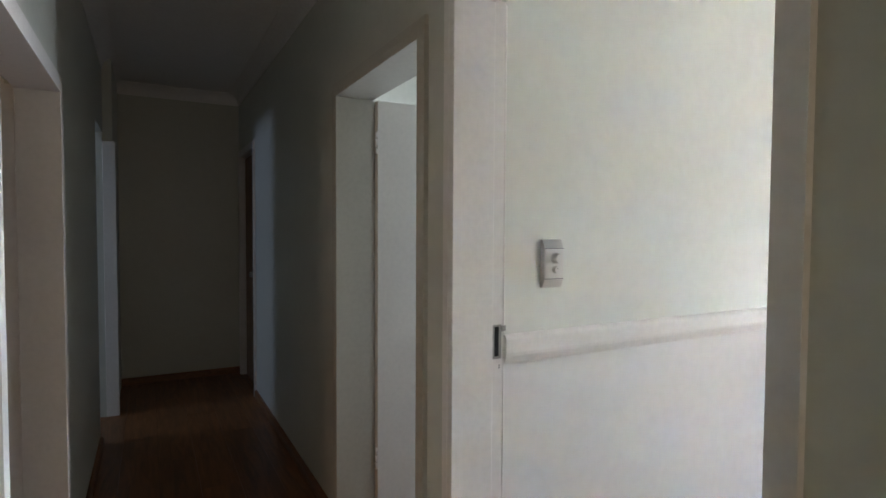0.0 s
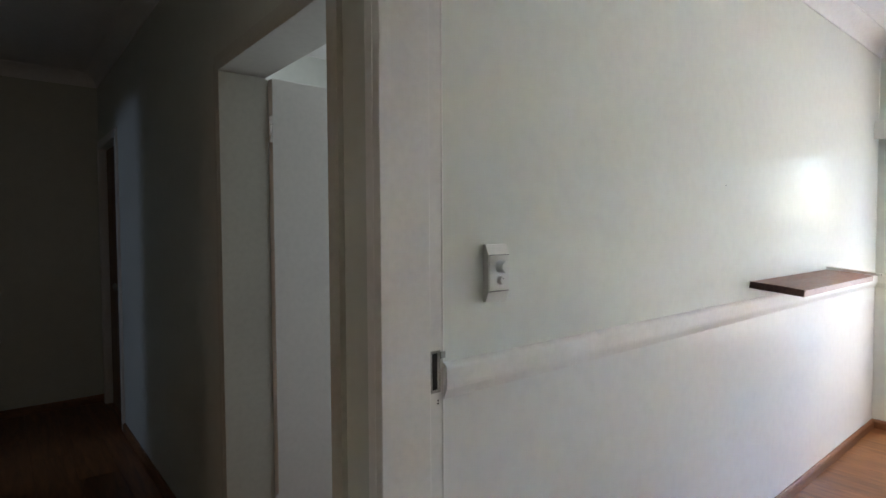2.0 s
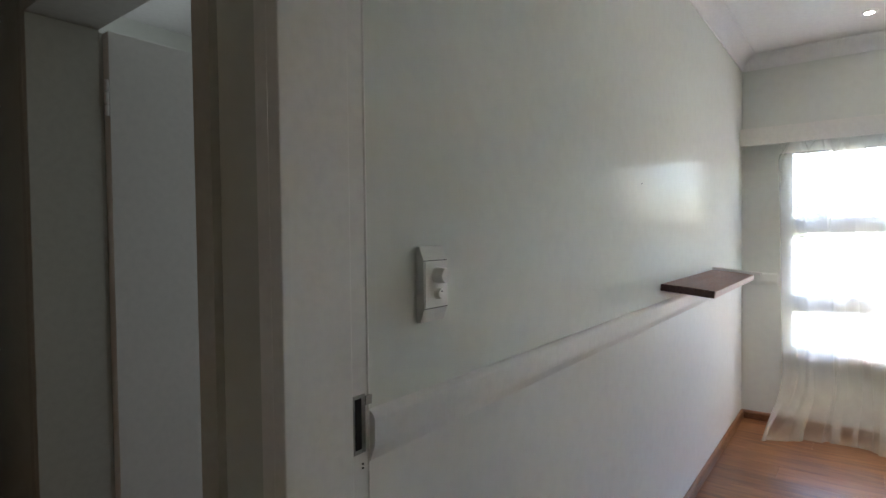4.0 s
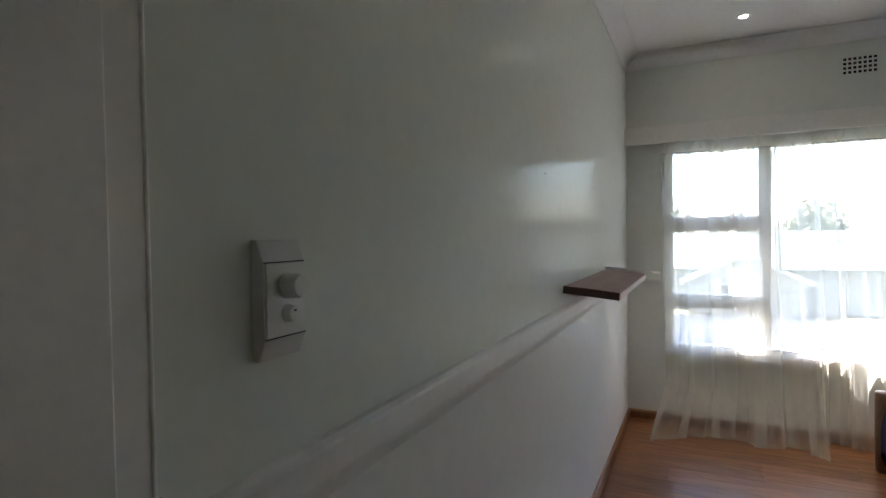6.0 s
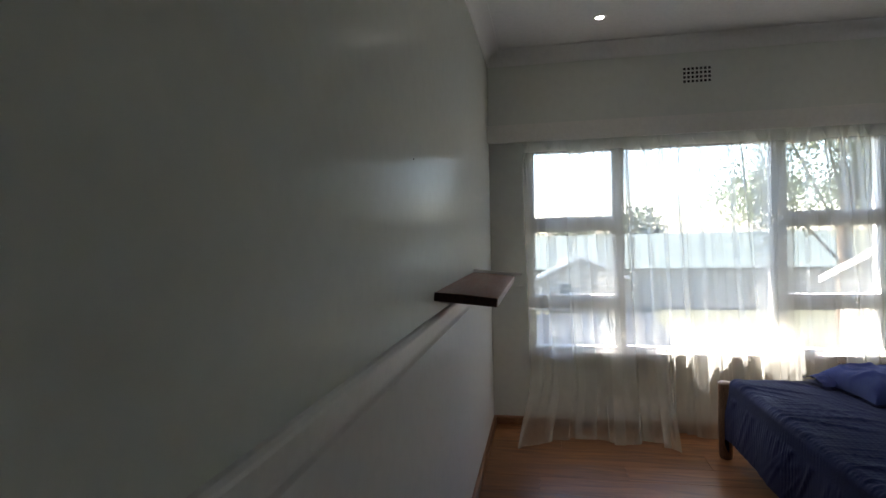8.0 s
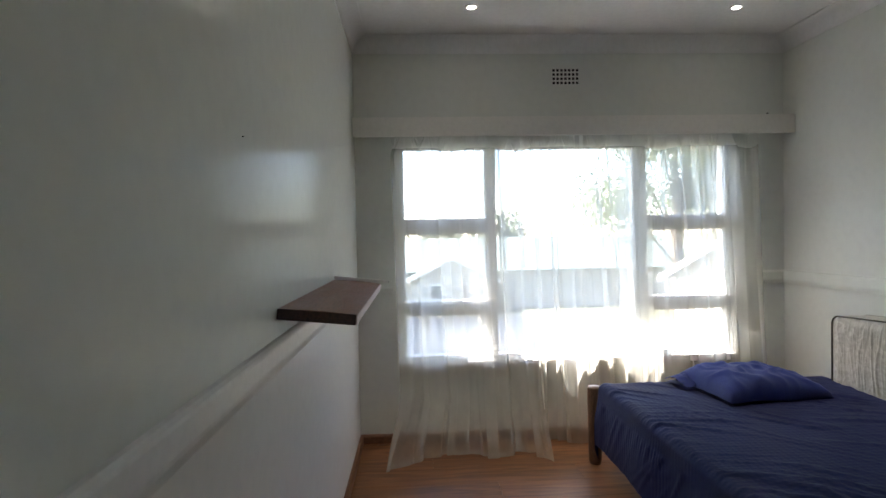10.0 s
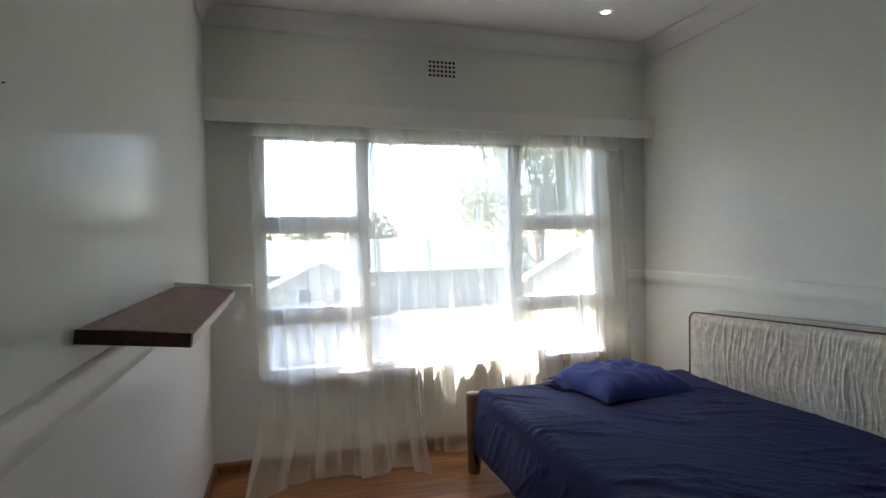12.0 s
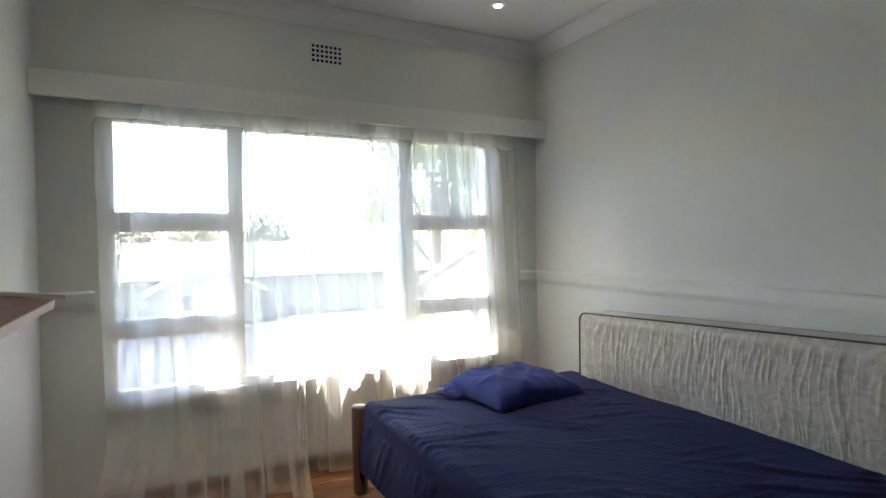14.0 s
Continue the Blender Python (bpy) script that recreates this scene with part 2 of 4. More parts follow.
# bedroom walls
bm = bmesh.new()
box(bm, 1.1345, NORTH, 0, 5.14, 1.17, DADO - 0.04, 1)
box(bm, 1.1345, NORTH, DADO - 0.04, 5.14, 1.17, CEIL + 0.1, 0)
structure("wall_north", bm, [wall_paint, low_paint], "pale sage wall, greyer white below its moulded dado rail", "wall")
bm = bmesh.new()
box(bm, 1.0, SOUTH - 0.15, 0, 5.14, SOUTH, DADO - 0.04, 0)
box(bm, 1.0, SOUTH - 0.15, DADO - 0.04, 5.14, SOUTH, CEIL + 0.1, 0)
structure("wall_south", bm, [wall_paint, low_paint], "pale sage wall behind the bed, smooth satin paint", "wall")
bm = bmesh.new()
box(bm, WINDOW, SOUTH, 0, 5.14, NORTH, WIN_Z0)
box(bm, WINDOW, SOUTH, WIN_Z1, 5.14, NORTH, CEIL + 0.1)
box(bm, WINDOW, SOUTH, WIN_Z0, 5.14, WIN_Y0, WIN_Z1)
box(bm, WINDOW, WIN_Y1, WIN_Z0, 5.14, NORTH, WIN_Z1)
structure("wall_east", bm, wall_paint, "pale sage wall around the wide bedroom window", "wall")

# the wall between bedroom and corridor, with three doorways
bm = bmesh.new()
for y0, y1, z0, z1 in ((CORR_BACK, D1_Y0 - 0.03, 0, CEIL + 0.1), (D1_Y0 - 0.03, D1_Y1 + 0.03, HEAD + 0.03, CEIL + 0.1), (D1_Y1 + 0.03, D2_Y0 - 0.03, 0, CEIL + 0.1),
                       (D2_Y0 - 0.03, D2_Y1 + 0.03, 1.975, CEIL + 0.1), (D2_Y1 + 0.03, D3_Y0 - 0.03, 0, CEIL + 0.1), (D3_Y0 - 0.03, D3_Y1 + 0.03, HEAD + 0.03, CEIL + 0.1),
                       (D3_Y1 + 0.03, CORR_END, 0, CEIL + 0.1)):
    box(bm, CORR_R, y0, z0, DOORWALL, y1, z1)
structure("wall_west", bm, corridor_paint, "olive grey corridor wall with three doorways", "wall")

# corridor
bm = bmesh.new()
for y0, y1, z0, z1 in ((CORR_BACK, L1_Y0 - 0.03, 0, CEIL + 0.1), (L1_Y0 - 0.03, L1_Y1 + 0.03, 1.87, CEIL + 0.1), (L1_Y1 + 0.03, L2_Y0 - 0.03, 0, CEIL + 0.1),
                       (L2_Y0 - 0.03, L2_Y1 + 0.03, HEAD + 0.03, CEIL + 0.1), (L2_Y1 + 0.03, CORR_END, 0, CEIL + 0.1)):
    box(bm, CORR_L - 0.15, y0, z0, CORR_L, y1, z1)
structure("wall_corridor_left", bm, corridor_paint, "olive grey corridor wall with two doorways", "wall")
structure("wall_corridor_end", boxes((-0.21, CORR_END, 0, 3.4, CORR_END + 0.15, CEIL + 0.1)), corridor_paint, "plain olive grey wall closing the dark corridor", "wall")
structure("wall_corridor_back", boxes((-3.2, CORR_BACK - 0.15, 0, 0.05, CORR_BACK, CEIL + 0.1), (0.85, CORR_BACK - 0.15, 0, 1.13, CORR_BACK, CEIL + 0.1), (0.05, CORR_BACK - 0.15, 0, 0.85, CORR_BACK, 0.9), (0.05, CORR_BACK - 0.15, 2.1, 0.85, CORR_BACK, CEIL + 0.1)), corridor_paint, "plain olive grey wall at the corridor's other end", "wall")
structure("ceiling", boxes((-3.2, -2.4, CEIL, 5.14, 5.4, CEIL + 0.08)), ceiling_paint, "flat white painted ceiling", "ceiling")
# rooms off the corridor, closed and plain
structure("wall_side_room", boxes((-3.2, CORR_BACK, 0, -3.05, CORR_END, 0.8), (-3.2, CORR_BACK, 2.0, -3.05, CORR_END, CEIL), (-3.2, CORR_BACK, 0.8, -3.05, 0.95, 2.0), (-3.2, 2.25, 0.8, -3.05, 3.25, 2.0), (-3.2, 4.55, 0.8, -3.05, CORR_END, 2.0), (-3.05, 2.6, 0, -0.21, 2.75, CEIL), (-3.05, CORR_END, 0, -0.21, CORR_END + 0.15, CEIL)), wall_paint, "plain pale walls of the rooms across the corridor", "wall")
structure("wall_next_room", boxes((3.4, 1.17, 0, 3.55, CORR_END + 0.15, 0.8), (3.4, 1.17, 2.0, 3.55, CORR_END + 0.15, CEIL), (3.4, 1.17, 0.8, 3.55, 1.75, 2.0), (3.4, 3.05, 0.8, 3.55, CORR_END + 0.15, 2.0), (1.13, 3.6, 0, 3.4, 3.75, CEIL)), wall_paint, "plain pale walls of the next bedroom", "wall")


# unseen boards added behind the window lamps to keep sky light out
structure("sky_board_side_rooms", boxes((-3.235, 0.9, 0.75, -3.205, 2.3, 2.05), (-3.235, 3.2, 0.75, -3.205, 4.6, 2.05)), trim_paint, "added pale boards keeping the sky out of the rooms across the corridor", "blind")
structure("sky_board_next_room", boxes((3.555, 1.7, 0.75, 3.585, 3.1, 2.05)), trim_paint, "added pale board keeping the sky out of the next bedroom", "blind")
structure("sky_board_corridor", boxes((0.0, CORR_BACK - 0.185, 0.85, 0.9, CORR_BACK - 0.155, 2.15)), trim_paint, "added pale board keeping the sky out at the corridor's back", "blind")


# ---------------------------------------------------------------- mouldings
COVE = [(0, 0), (0.006, 0)] + [(0.006 + 0.084 * (1 - math.cos(a)), 0.004 + 0.084 * math.sin(a)) for a in [k * math.pi / 20 for k in range(11)]] + [(0.09, 0.094), (0, 0.094)]
RAIL = [(0, 0), (0.005, 0), (0.009, 0.010), (0.015, 0.024), (0.017, 0.034), (0.017, 0.074), (0.0145, 0.080), (0.008, 0.086), (0, 0.088)]
SKIRT = [(0, 0), (0.018, 0), (0.018, 0.042), (0.014, 0.052), (0.008, 0.058), (0, 0.058)]


def moulding(name, profile, runs, base, mat, label, category):
    bm = bmesh.new()
    for axis, a, b, side, at in runs:
        sweep(bm, profile, axis, a, b, side, at, base)
    return structure(name, bm, mat, label, category)


moulding("cornice_bedroom", COVE, [("x", DOORWALL, WINDOW, -1, NORTH), ("x", DOORWALL, WINDOW, 1, SOUTH), ("y", SOUTH, NORTH, -1, WINDOW), ("y", SOUTH, NORTH, 1, DOORWALL)], CEIL - 0.094, ceiling_paint, "white coved plaster cornice round the bedroom", "cornice")
moulding("cornice_corridor", COVE, [("y", CORR_BACK, CORR_END, -1, CORR_R), ("y", CORR_BACK, CORR_END, 1, CORR_L), ("x", CORR_L, CORR_R, -1, CORR_END)], CEIL - 0.094, ceiling_paint, "white coved plaster cornice along the corridor", "cornice")
moulding("dado_rail_north", RAIL, [("x", 1.1345, WINDOW, -1, NORTH)], DADO - 0.084, trim_paint, "white moulded dado rail with shadowed lower edge", "dado rail")
moulding("dado_rail_south", RAIL, [("x", DOORWALL, WINDOW, 1, SOUTH)], DADO - 0.084, wall_paint, "pale moulded dado rail above the spare mattress", "dado rail")
moulding("dado_rail_east", RAIL, [("y", SOUTH, WIN_Y0 - 0.03, -1, WINDOW), ("y", WIN_Y1 + 0.03, NORTH, -1, WINDOW)], DADO - 0.084, wall_paint, "short pale dado rail beside the window", "dado rail")
moulding("baseboard_bedroom", SKIRT, [("x", 1.1345, WINDOW, -1, NORTH), ("x", DOORWALL, WINDOW, 1, SOUTH), ("y", SOUTH, NORTH, -1, WINDOW)], 0, skirt_wood, "varnished reddish wood skirting board", "skirting board")
moulding("baseboard_corridor", SKIRT, [("y", CORR_BACK, D1_Y0 - 0.06, -1, CORR_R), ("y", D2_Y1 + 0.06, D3_Y0 - 0.06, -1, CORR_R), ("y", CORR_BACK, L1_Y0 - 0.06, 1, CORR_L), ("y", L1_Y1 + 0.06, L2_Y0 - 0.06, 1, CORR_L), ("x", CORR_L, CORR_R, -1, CORR_END)], 0, skirt_wood, "dark varnished wood skirting board along the corridor", "skirting board")


# ---------------------------------------------------------------- door frames
def door_frame(name, face, side, y0, y1, label, depth=0.172, HEAD=2.0, paint=trim_paint, near=0.055, rebate=0.052, step_back=0.012):
    """A rebated frame in a wall whose corridor face is given; side: the way from the corridor into the room."""
    f = tagged(new(name), label, "door frame", kind="structure")

    def jamb(ya, yb, step):
        bm = bmesh.new()
        inner, outer = (ya, yb)
        xs = sorted((face - side * 0.015, face + side * (depth - rebate)))
        box(bm, xs[0], min(inner, outer), 0, xs[1], max(inner, outer), HEAD)
        xr = sorted((face + side * (depth - rebate), face + side * (depth - 0.010)))
        a, b = sorted((inner + step * step_back, outer))
        box(bm, xr[0], a, 0, xr[1], b, HEAD + 0.012)
        return part("jamb", bm, paint, f, bevel=0.0022)

    jamb(y1, y1 + 0.03, 1)
    jamb(y0, y0 - 0.03, -1)
    bm = bmesh.new()
    xs = sorted((face - side * 0.015, face + side * (depth - rebate)))
    box(bm, xs[0], y0 - 0.03, HEAD, xs[1], y1 + 0.03, HEAD + 0.03)
    part("head", bm, paint, f, bevel=0.0015)
    for ya, yb in ((y0 - near, y0 - 0.026), (y1 + 0.026, y1 + 0.055)):
        bm = bmesh.new()
        xs = sorted((face, face - side * 0.0156))
        box(bm, xs[0], ya, 0, xs[1], yb, HEAD + 0.03)
        part("architrave", bm, paint, f)
    bm = bmesh.new()
    xs = sorted((face, face - side * 0.013))
    box(bm, xs[0], y0 - near, HEAD + 0.0305, xs[1], y1 + 0.055, HEAD + 0.06)
    part("architrave", bm, paint, f, bevel=0.002)
    return f


frame1 = door_frame("door_1", CORR_R, 1, D1_Y0, D1_Y1, "white rebated door frame of the bedroom, steel strike in its jamb", near=0.046, step_back=0.008)
bm = bmesh.new()
tube(bm, [(1.1338, 1.0092, 0.0), (1.1338, 1.0092, 1.0), (1.1338, 1.0092, 2.0)], 0.0032)
part("bead", bm, trim_paint, frame1, "small rounded bead beside the wall", smooth=True)
frame2 = door_frame("door_2", CORR_R, 1, D2_Y0, D2_Y1, "white door frame with a white door standing open inward", HEAD=1.945, paint=grey_frame_paint, rebate=0.012)
frame3 = door_frame("door_3", CORR_R, 1, D3_Y0, D3_Y1, "white door frame with a closed brown wooden door")
frame4 = door_frame("door_4", CORR_L, -1, L1_Y0, L1_Y1, "open door frame with warm light on its jamb", HEAD=1.84)

# ---------------------------------------------------------------- window
window = tagged(new("window_1"), "wide white three-part window in bright daylight", "window", kind="structure")
FX0, FX1 = 4.945, 5.005
bm = boxes((FX0, WIN_Y0, WIN_Z0, FX1, WIN_Y1, WIN_Z0 + 0.045), (FX0, WIN_Y0, WIN_Z1 - 0.05, FX1, WIN_Y1, WIN_Z1), (FX0, WIN_Y0, WIN_Z0 + 0.045, FX1, WIN_Y0 + 0.055, WIN_Z1 - 0.05), (FX0, WIN_Y1 - 0.055, WIN_Z0 + 0.045, FX1, WIN_Y1, WIN_Z1 - 0.05))
part("window_frame", bm, frame_paint, window)
for a, b in ((0.108, 0.182), (-0.887, -0.80)):
    part("mullion", boxes((FX0 - 0.004, a, WIN_Z0 + 0.045, FX1, b, WIN_Z1 - 0.05)), frame_paint, window, bevel=0.004)
for a, b in ((0.182, WIN_Y1 - 0.055), (WIN_Y0 + 0.055, -0.887)):
    part("transom", boxes((FX0 - 0.002, a, 1.335, FX1, b, 1.435)), frame_paint, window, bevel=0.004)
    part("transom", boxes((FX0 - 0.002, a, 0.805, FX1, b, 0.90)), frame_paint, window, bevel=0.004)
for a, b, z0, z1 in ((0.182, WIN_Y1 - 0.055, 1.435, WIN_Z1 - 0.05), (0.182, WIN_Y1 - 0.055, 0.90, 1.335), (0.182, WIN_Y1 - 0.055, WIN_Z0 + 0.045, 0.805), (-0.80, 0.108, WIN_Z0 + 0.045, WIN_Z1 - 0.05),
                     (WIN_Y0 + 0.055, -0.887, 1.435, WIN_Z1 - 0.05), (WIN_Y0 + 0.055, -0.887, 0.90, 1.335), (WIN_Y0 + 0.055, -0.887, WIN_Z0 + 0.045, 0.805)):
    pane = part("pane", boxes((FX0 + 0.028, a, z0, FX0 + 0.032, b, z1)), glass, window)
    pane.visible_shadow = False
part("window_sill", boxes((4.90, WIN_Y0, WIN_Z0 - 0.03, FX0, WIN_Y1, WIN_Z0 + 0.012)), trim_paint, window, bevel=0.004)

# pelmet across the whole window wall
# lighter than the wall paint: the light on the board is put into its colour
lit_pelmet_paint = material("cream pelmet paint, lit tone", (0.86, 0.84, 0.79), 0.5, vary=0.02, scale=(4, 50), bump=0.03, spec=0.25)
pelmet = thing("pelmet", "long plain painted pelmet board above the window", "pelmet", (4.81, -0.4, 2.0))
part("board", boxes((-0.009, SOUTH + 0.402, -0.058, 0.009, NORTH + 0.398, 0.06)), lit_pelmet_paint, pelmet, bevel=0.002)
part("top_board", boxes((0.0095, SOUTH + 0.402, 0.04, 0.108, NORTH + 0.398, 0.058)), lit_pelmet_paint, pelmet, bevel=0.002)

# unseen, added and sized so the sun strikes only the curtain's lower part
structure("eave", boxes((5.14, -6, 2.36, 5.35, 6, 2.42), (5.35, -6, 2.30, 5.37, 6, 2.44)), trim_paint, "narrow white unseen eave, added above the window to cut the sun", "eave")

# ---------------------------------------------------------------- the doors
leaf = thing("door", "plain white painted door standing open into the next room", "door", (1.125, 2.03, 0))
part("leaf", boxes((0.0185, 0.0, 0.008, 0.82, 0.043, 1.94)), trim_paint, leaf, bevel=0.002)
# strip added in the hinge gap to block the next room's light
part("gap_strip", boxes((0.0085, 0.036, 0.008, 0.018, 0.043, 1.94)), grey_frame_paint, leaf)
for z in (0.25, 1.70):
    bm = bmesh.new()
    tube(bm, [(0.010, -0.002, z), (0.010, -0.002, z + 0.03)], 0.006)
    tube(bm, [(0.010, -0.002, z + 0.034), (0.010, -0.002, z + 0.066)], 0.006)
    tube(bm, [(0.010, -0.002, z + 0.07), (0.010, -0.002, z + 0.1)], 0.006)
    part("hinge", bm, trim_paint, leaf, "painted steel butt hinge", smooth=True)

across = thing("door", "plain pale door standing open into a room across the corridor", "door", (-0.245, 2.012, 0))
part("leaf", boxes((-0.80, 0.0, 0.008, -0.012, 0.04, 1.835)), trim_paint, across, bevel=0.002)
for z in (0.25, 1.58):
    bm = bmesh.new()
    for k in range(3):
        tube(bm, [(-0.004, -0.002, z + 0.034 * k), (-0.004, -0.002, z + 0.034 * k + 0.03)], 0.006)
    part("hinge", bm, trim_paint, across, "painted steel butt hinge", smooth=True)

brown = thing("wooden_door", "closed brown varnished wooden door in the dark corridor", "door", (1.03, 4.645, 0))
part("leaf", boxes((-0.02, -0.35, 0.006, 0.02, 0.35, 1.99)), door_wood, brown, bevel=0.002)
bm = bmesh.new()
lathe(bm, [(0.022, 0), (0.022, 0.006), (0.009, 0.012), (0.009, 0.04), (0.02, 0.046), (0.024, 0.06), (0.016, 0.07)], (-1, 0, 0), (-0.02, -0.29, 0.98), 16)
part("door_knob", bm, steel, brown, "dark metal door knob", smooth=True)

structure("trim_corridor_post", boxes((CORR_L, 4.24, 0, 0.02, 4.31, 1.97)), trim_paint, "white painted door post standing out from the corridor wall", "door post", bevel=0.003)
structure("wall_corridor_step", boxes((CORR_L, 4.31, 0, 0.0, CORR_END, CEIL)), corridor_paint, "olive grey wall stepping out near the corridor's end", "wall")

strike = thing("strike_plate", "worn steel strike plate let into the white jamb", "strike plate", (1.113, 1.0075, 1.035))
part("plate", boxes((-0.018, -0.0015, -0.05, 0.012, 0.0005, 0.05)), steel, strike, bevel=0.0005)
part("mouth", boxes((-0.012, -0.0025, -0.042, 0.002, -0.0016, 0.044)), dark, strike, "dark latch mouth")
part("lip", boxes((0.012, -0.0035, 0.03, 0.026, -0.001, 0.046)), steel, strike)

for z in (0.964, 0.957):
    part("screw", boxes((0.004, -0.0012, z - 1.035, 0.007, 0.0004, z - 1.032)), dark, strike)

# ---------------------------------------------------------------- light switch
switch = thing("dimmer_switch", "ivory plastic dimmer switch plate with two round knobs", "light switch", (1.305, NORTH, 1.258))


def switch_plate():
    """A raised plate whose two ends slope back to the wall."""
    bm = bmesh.new()
    side = [(-0.073, 0.0), (-0.073, 0.009), (-0.046, 0.019), (0.046, 0.019), (0.073, 0.009), (0.073, 0.0)]
    ring = [[bm.verts.new((x, -o, z)) for z, o in side] for x in (-0.037, 0.037)]
    for i in range(len(side)):
        j = (i + 1) % len(side)
        bm.faces.new((ring[0][i], ring[0][j], ring[1][j], ring[1][i]))
    bm.faces.new(ring[0])
    bm.faces.new(ring[1][::-1])
    return bm


part("cover_plate", switch_plate(), plastic, switch, bevel=0.0012)
part("insert", boxes((-0.0335, -0.0205, -0.0445, 0.0335, -0.0185, 0.0445)), plastic, switch, bevel=0.0006)
for z in (-0.0458, 0.0458):
    part("joint", boxes((-0.036, -0.0196, z - 0.0007, 0.036, -0.0186, z + 0.0007)), dark, switch, "thin dark joint")
for z, r, deep in ((0.0165, 0.0155, 0.022), (-0.018, 0.0105, 0.011)):
    bm = bmesh.new()
    lathe(bm, [(r + 0.0012, 0.0), (r + 0.0012, 0.002), (r, 0.003), (r * 0.96, deep * 0.85), (r * 0.86, deep)], (0, -1, 0), (0.003, -0.0206, z), 28)
    knob = part("knob", bm, plastic, switch, smooth=False)
    if r < 0.012:
        part("pointer", boxes((0.001, -0.0212 - deep, z + r * 0.3, 0.005, -0.0202 - deep, z + r * 0.5)), dark, knob, "dark pointer mark")

# ---------------------------------------------------------------- shelf
shelf = thing("wall_shelf", "reddish brown wooden board shelf above the dado rail", "shelf", (3.35, 0.90, 1.1015))


def shelf_board():
    bm = bmesh.new()
    sheet(bm, lambda u, v: (-0.47 + 1.02 * u, -0.10 + 0.21 * v, 0.018 + 0.0035 * math.sin(v * math.pi)), 12, 6)
    sheet(bm, lambda u, v: (-0.47 + 1.02 * u, -0.10 + 0.21 * v, -0.010 + 0.0035 * math.sin(v * math.pi)), 12, 6)
    for s in (0, 1):
        sheet(bm, lambda u, v, s=s: (-0.47 + 1.02 * s, -0.10 + 0.21 * u, -0.010 + 0.028 * v + 0.0035 * math.sin(u * math.pi)), 6, 1)
        sheet(bm, lambda u, v, s=s: (-0.47 + 1.02 * u, -0.10 + 0.21 * s, -0.010 + 0.028 * v), 12, 1)
    bmesh.ops.remove_doubles(bm, verts=bm.verts, dist=0.0004)
    return bm


part("board", shelf_board(), shelf_wood, shelf)
# front edge paler and pinker than the board
part("edge_strip", boxes((-0.468, -0.1028, -0.009, 0.548, -0.1002, 0.0165)), material("pale pink edge colour", (0.50, 0.36, 0.32), 0.5, vary=0.08, scale=(6, 80)), shelf, "pale pinkish strip along the front edge")
# near end darker than the rest of the board
part("end_cap", boxes((-0.4735, -0.0995, -0.0095, -0.4702, 0.1095, 0.0195)), material("dark brown board end", (0.075, 0.03, 0.022), 0.6, vary=0.2, scale=(10, 120)), shelf, "thin dark cap on the board's near end")
part("batten", boxes((0.535, -0.135, 0.0225, 0.557, 0.108, 0.036)), trim_paint, shelf, "cream painted batten across the end", bevel=0.001)
part("bracket", boxes((-0.38, 0.05, -0.026, 0.5, 0.108, -0.0105)), trim_paint, shelf, "painted batten under the board", bevel=0.001)
bm = bmesh.new()
lathe(bm, [(0.003, 0), (0.003, 0.002)], (0, -1, 0), (0.546, -0.135, 0.029), 10)
part("screw", bm, dark, shelf)

shelf.rotation_euler = (radians(6.0), 0, 0)

nail = thing("wall_nail", "small dark nail standing in the sage wall", "nail", (2.626, NORTH, 1.54))
bm = bmesh.new()
tube(bm, [(0, 0, 0), (0, -0.004, 0.001)], 0.0013)
part("shank", bm, dark, nail)
nail2 = thing("wall_nail", "small dark nail in the window wall", "nail", (WINDOW, -1.70, 2.09))
bm = bmesh.new()
tube(bm, [(0, 0, 0), (-0.01, 0, 0.001)], 0.004)
part("shank", bm, dark, nail2)

# ---------------------------------------------------------------- air vent and lamps
vent = thing("air_vent", "painted air brick with a grid of small dark holes", "air vent", (WINDOW, -0.355, 2.338))
part("plate", boxes((-0.0018, -0.105, -0.075, 0.0, 0.105, 0.075)), wall_paint, vent)
hole = mesh(boxes((-0.003, -0.0078, -0.0078, -0.0019, 0.0078, 0.0078)), "hole", dark, bevel=0.0005)
for i in range(7):
    for j in range(4):
        h = new("hole", hole)
        h.parent, h.location = vent, (0, (i - 3) * 0.0255, (j - 1.5) * 0.027)


def downlight(x, y):
    d = thing("downlight", "small lit round downlight set in the ceiling", "ceiling light", (x, y, CEIL), "bedroom downlights")
    bm = bmesh.new()
    lathe(bm, [(0.040, 0.0), (0.040, -0.003), (0.034, -0.005), (0.024, -0.005), (0.022, -0.002)], (0, 0, 1), (0, 0, 0), 28)
    part("trim_ring", bm, trim_paint, d, smooth=True)
    bm = bmesh.new()
    lathe(bm, [(0.021, -0.0025), (0.016, -0.0045), (0.007, -0.006)], (0, 0, 1), (0, 0, 0), 24)
    part("lens", bm, lamp_glow, d, "glowing frosted lens", smooth=True)
    spot = new("downlight_beam", bpy.data.lights.new("downlight_beam", "SPOT"))
    spot.data.energy, spot.data.spot_size, spot.data.spot_blend, spot.data.color, spot.data.shadow_soft_size = 1.8, radians(64), 1.0, (1.0, 0.96, 0.90), 0.035
    spot.location = (x, y, CEIL - 0.014)
    return d


downlight(4.43, 0.30)
downlight(4.43, -1.20)

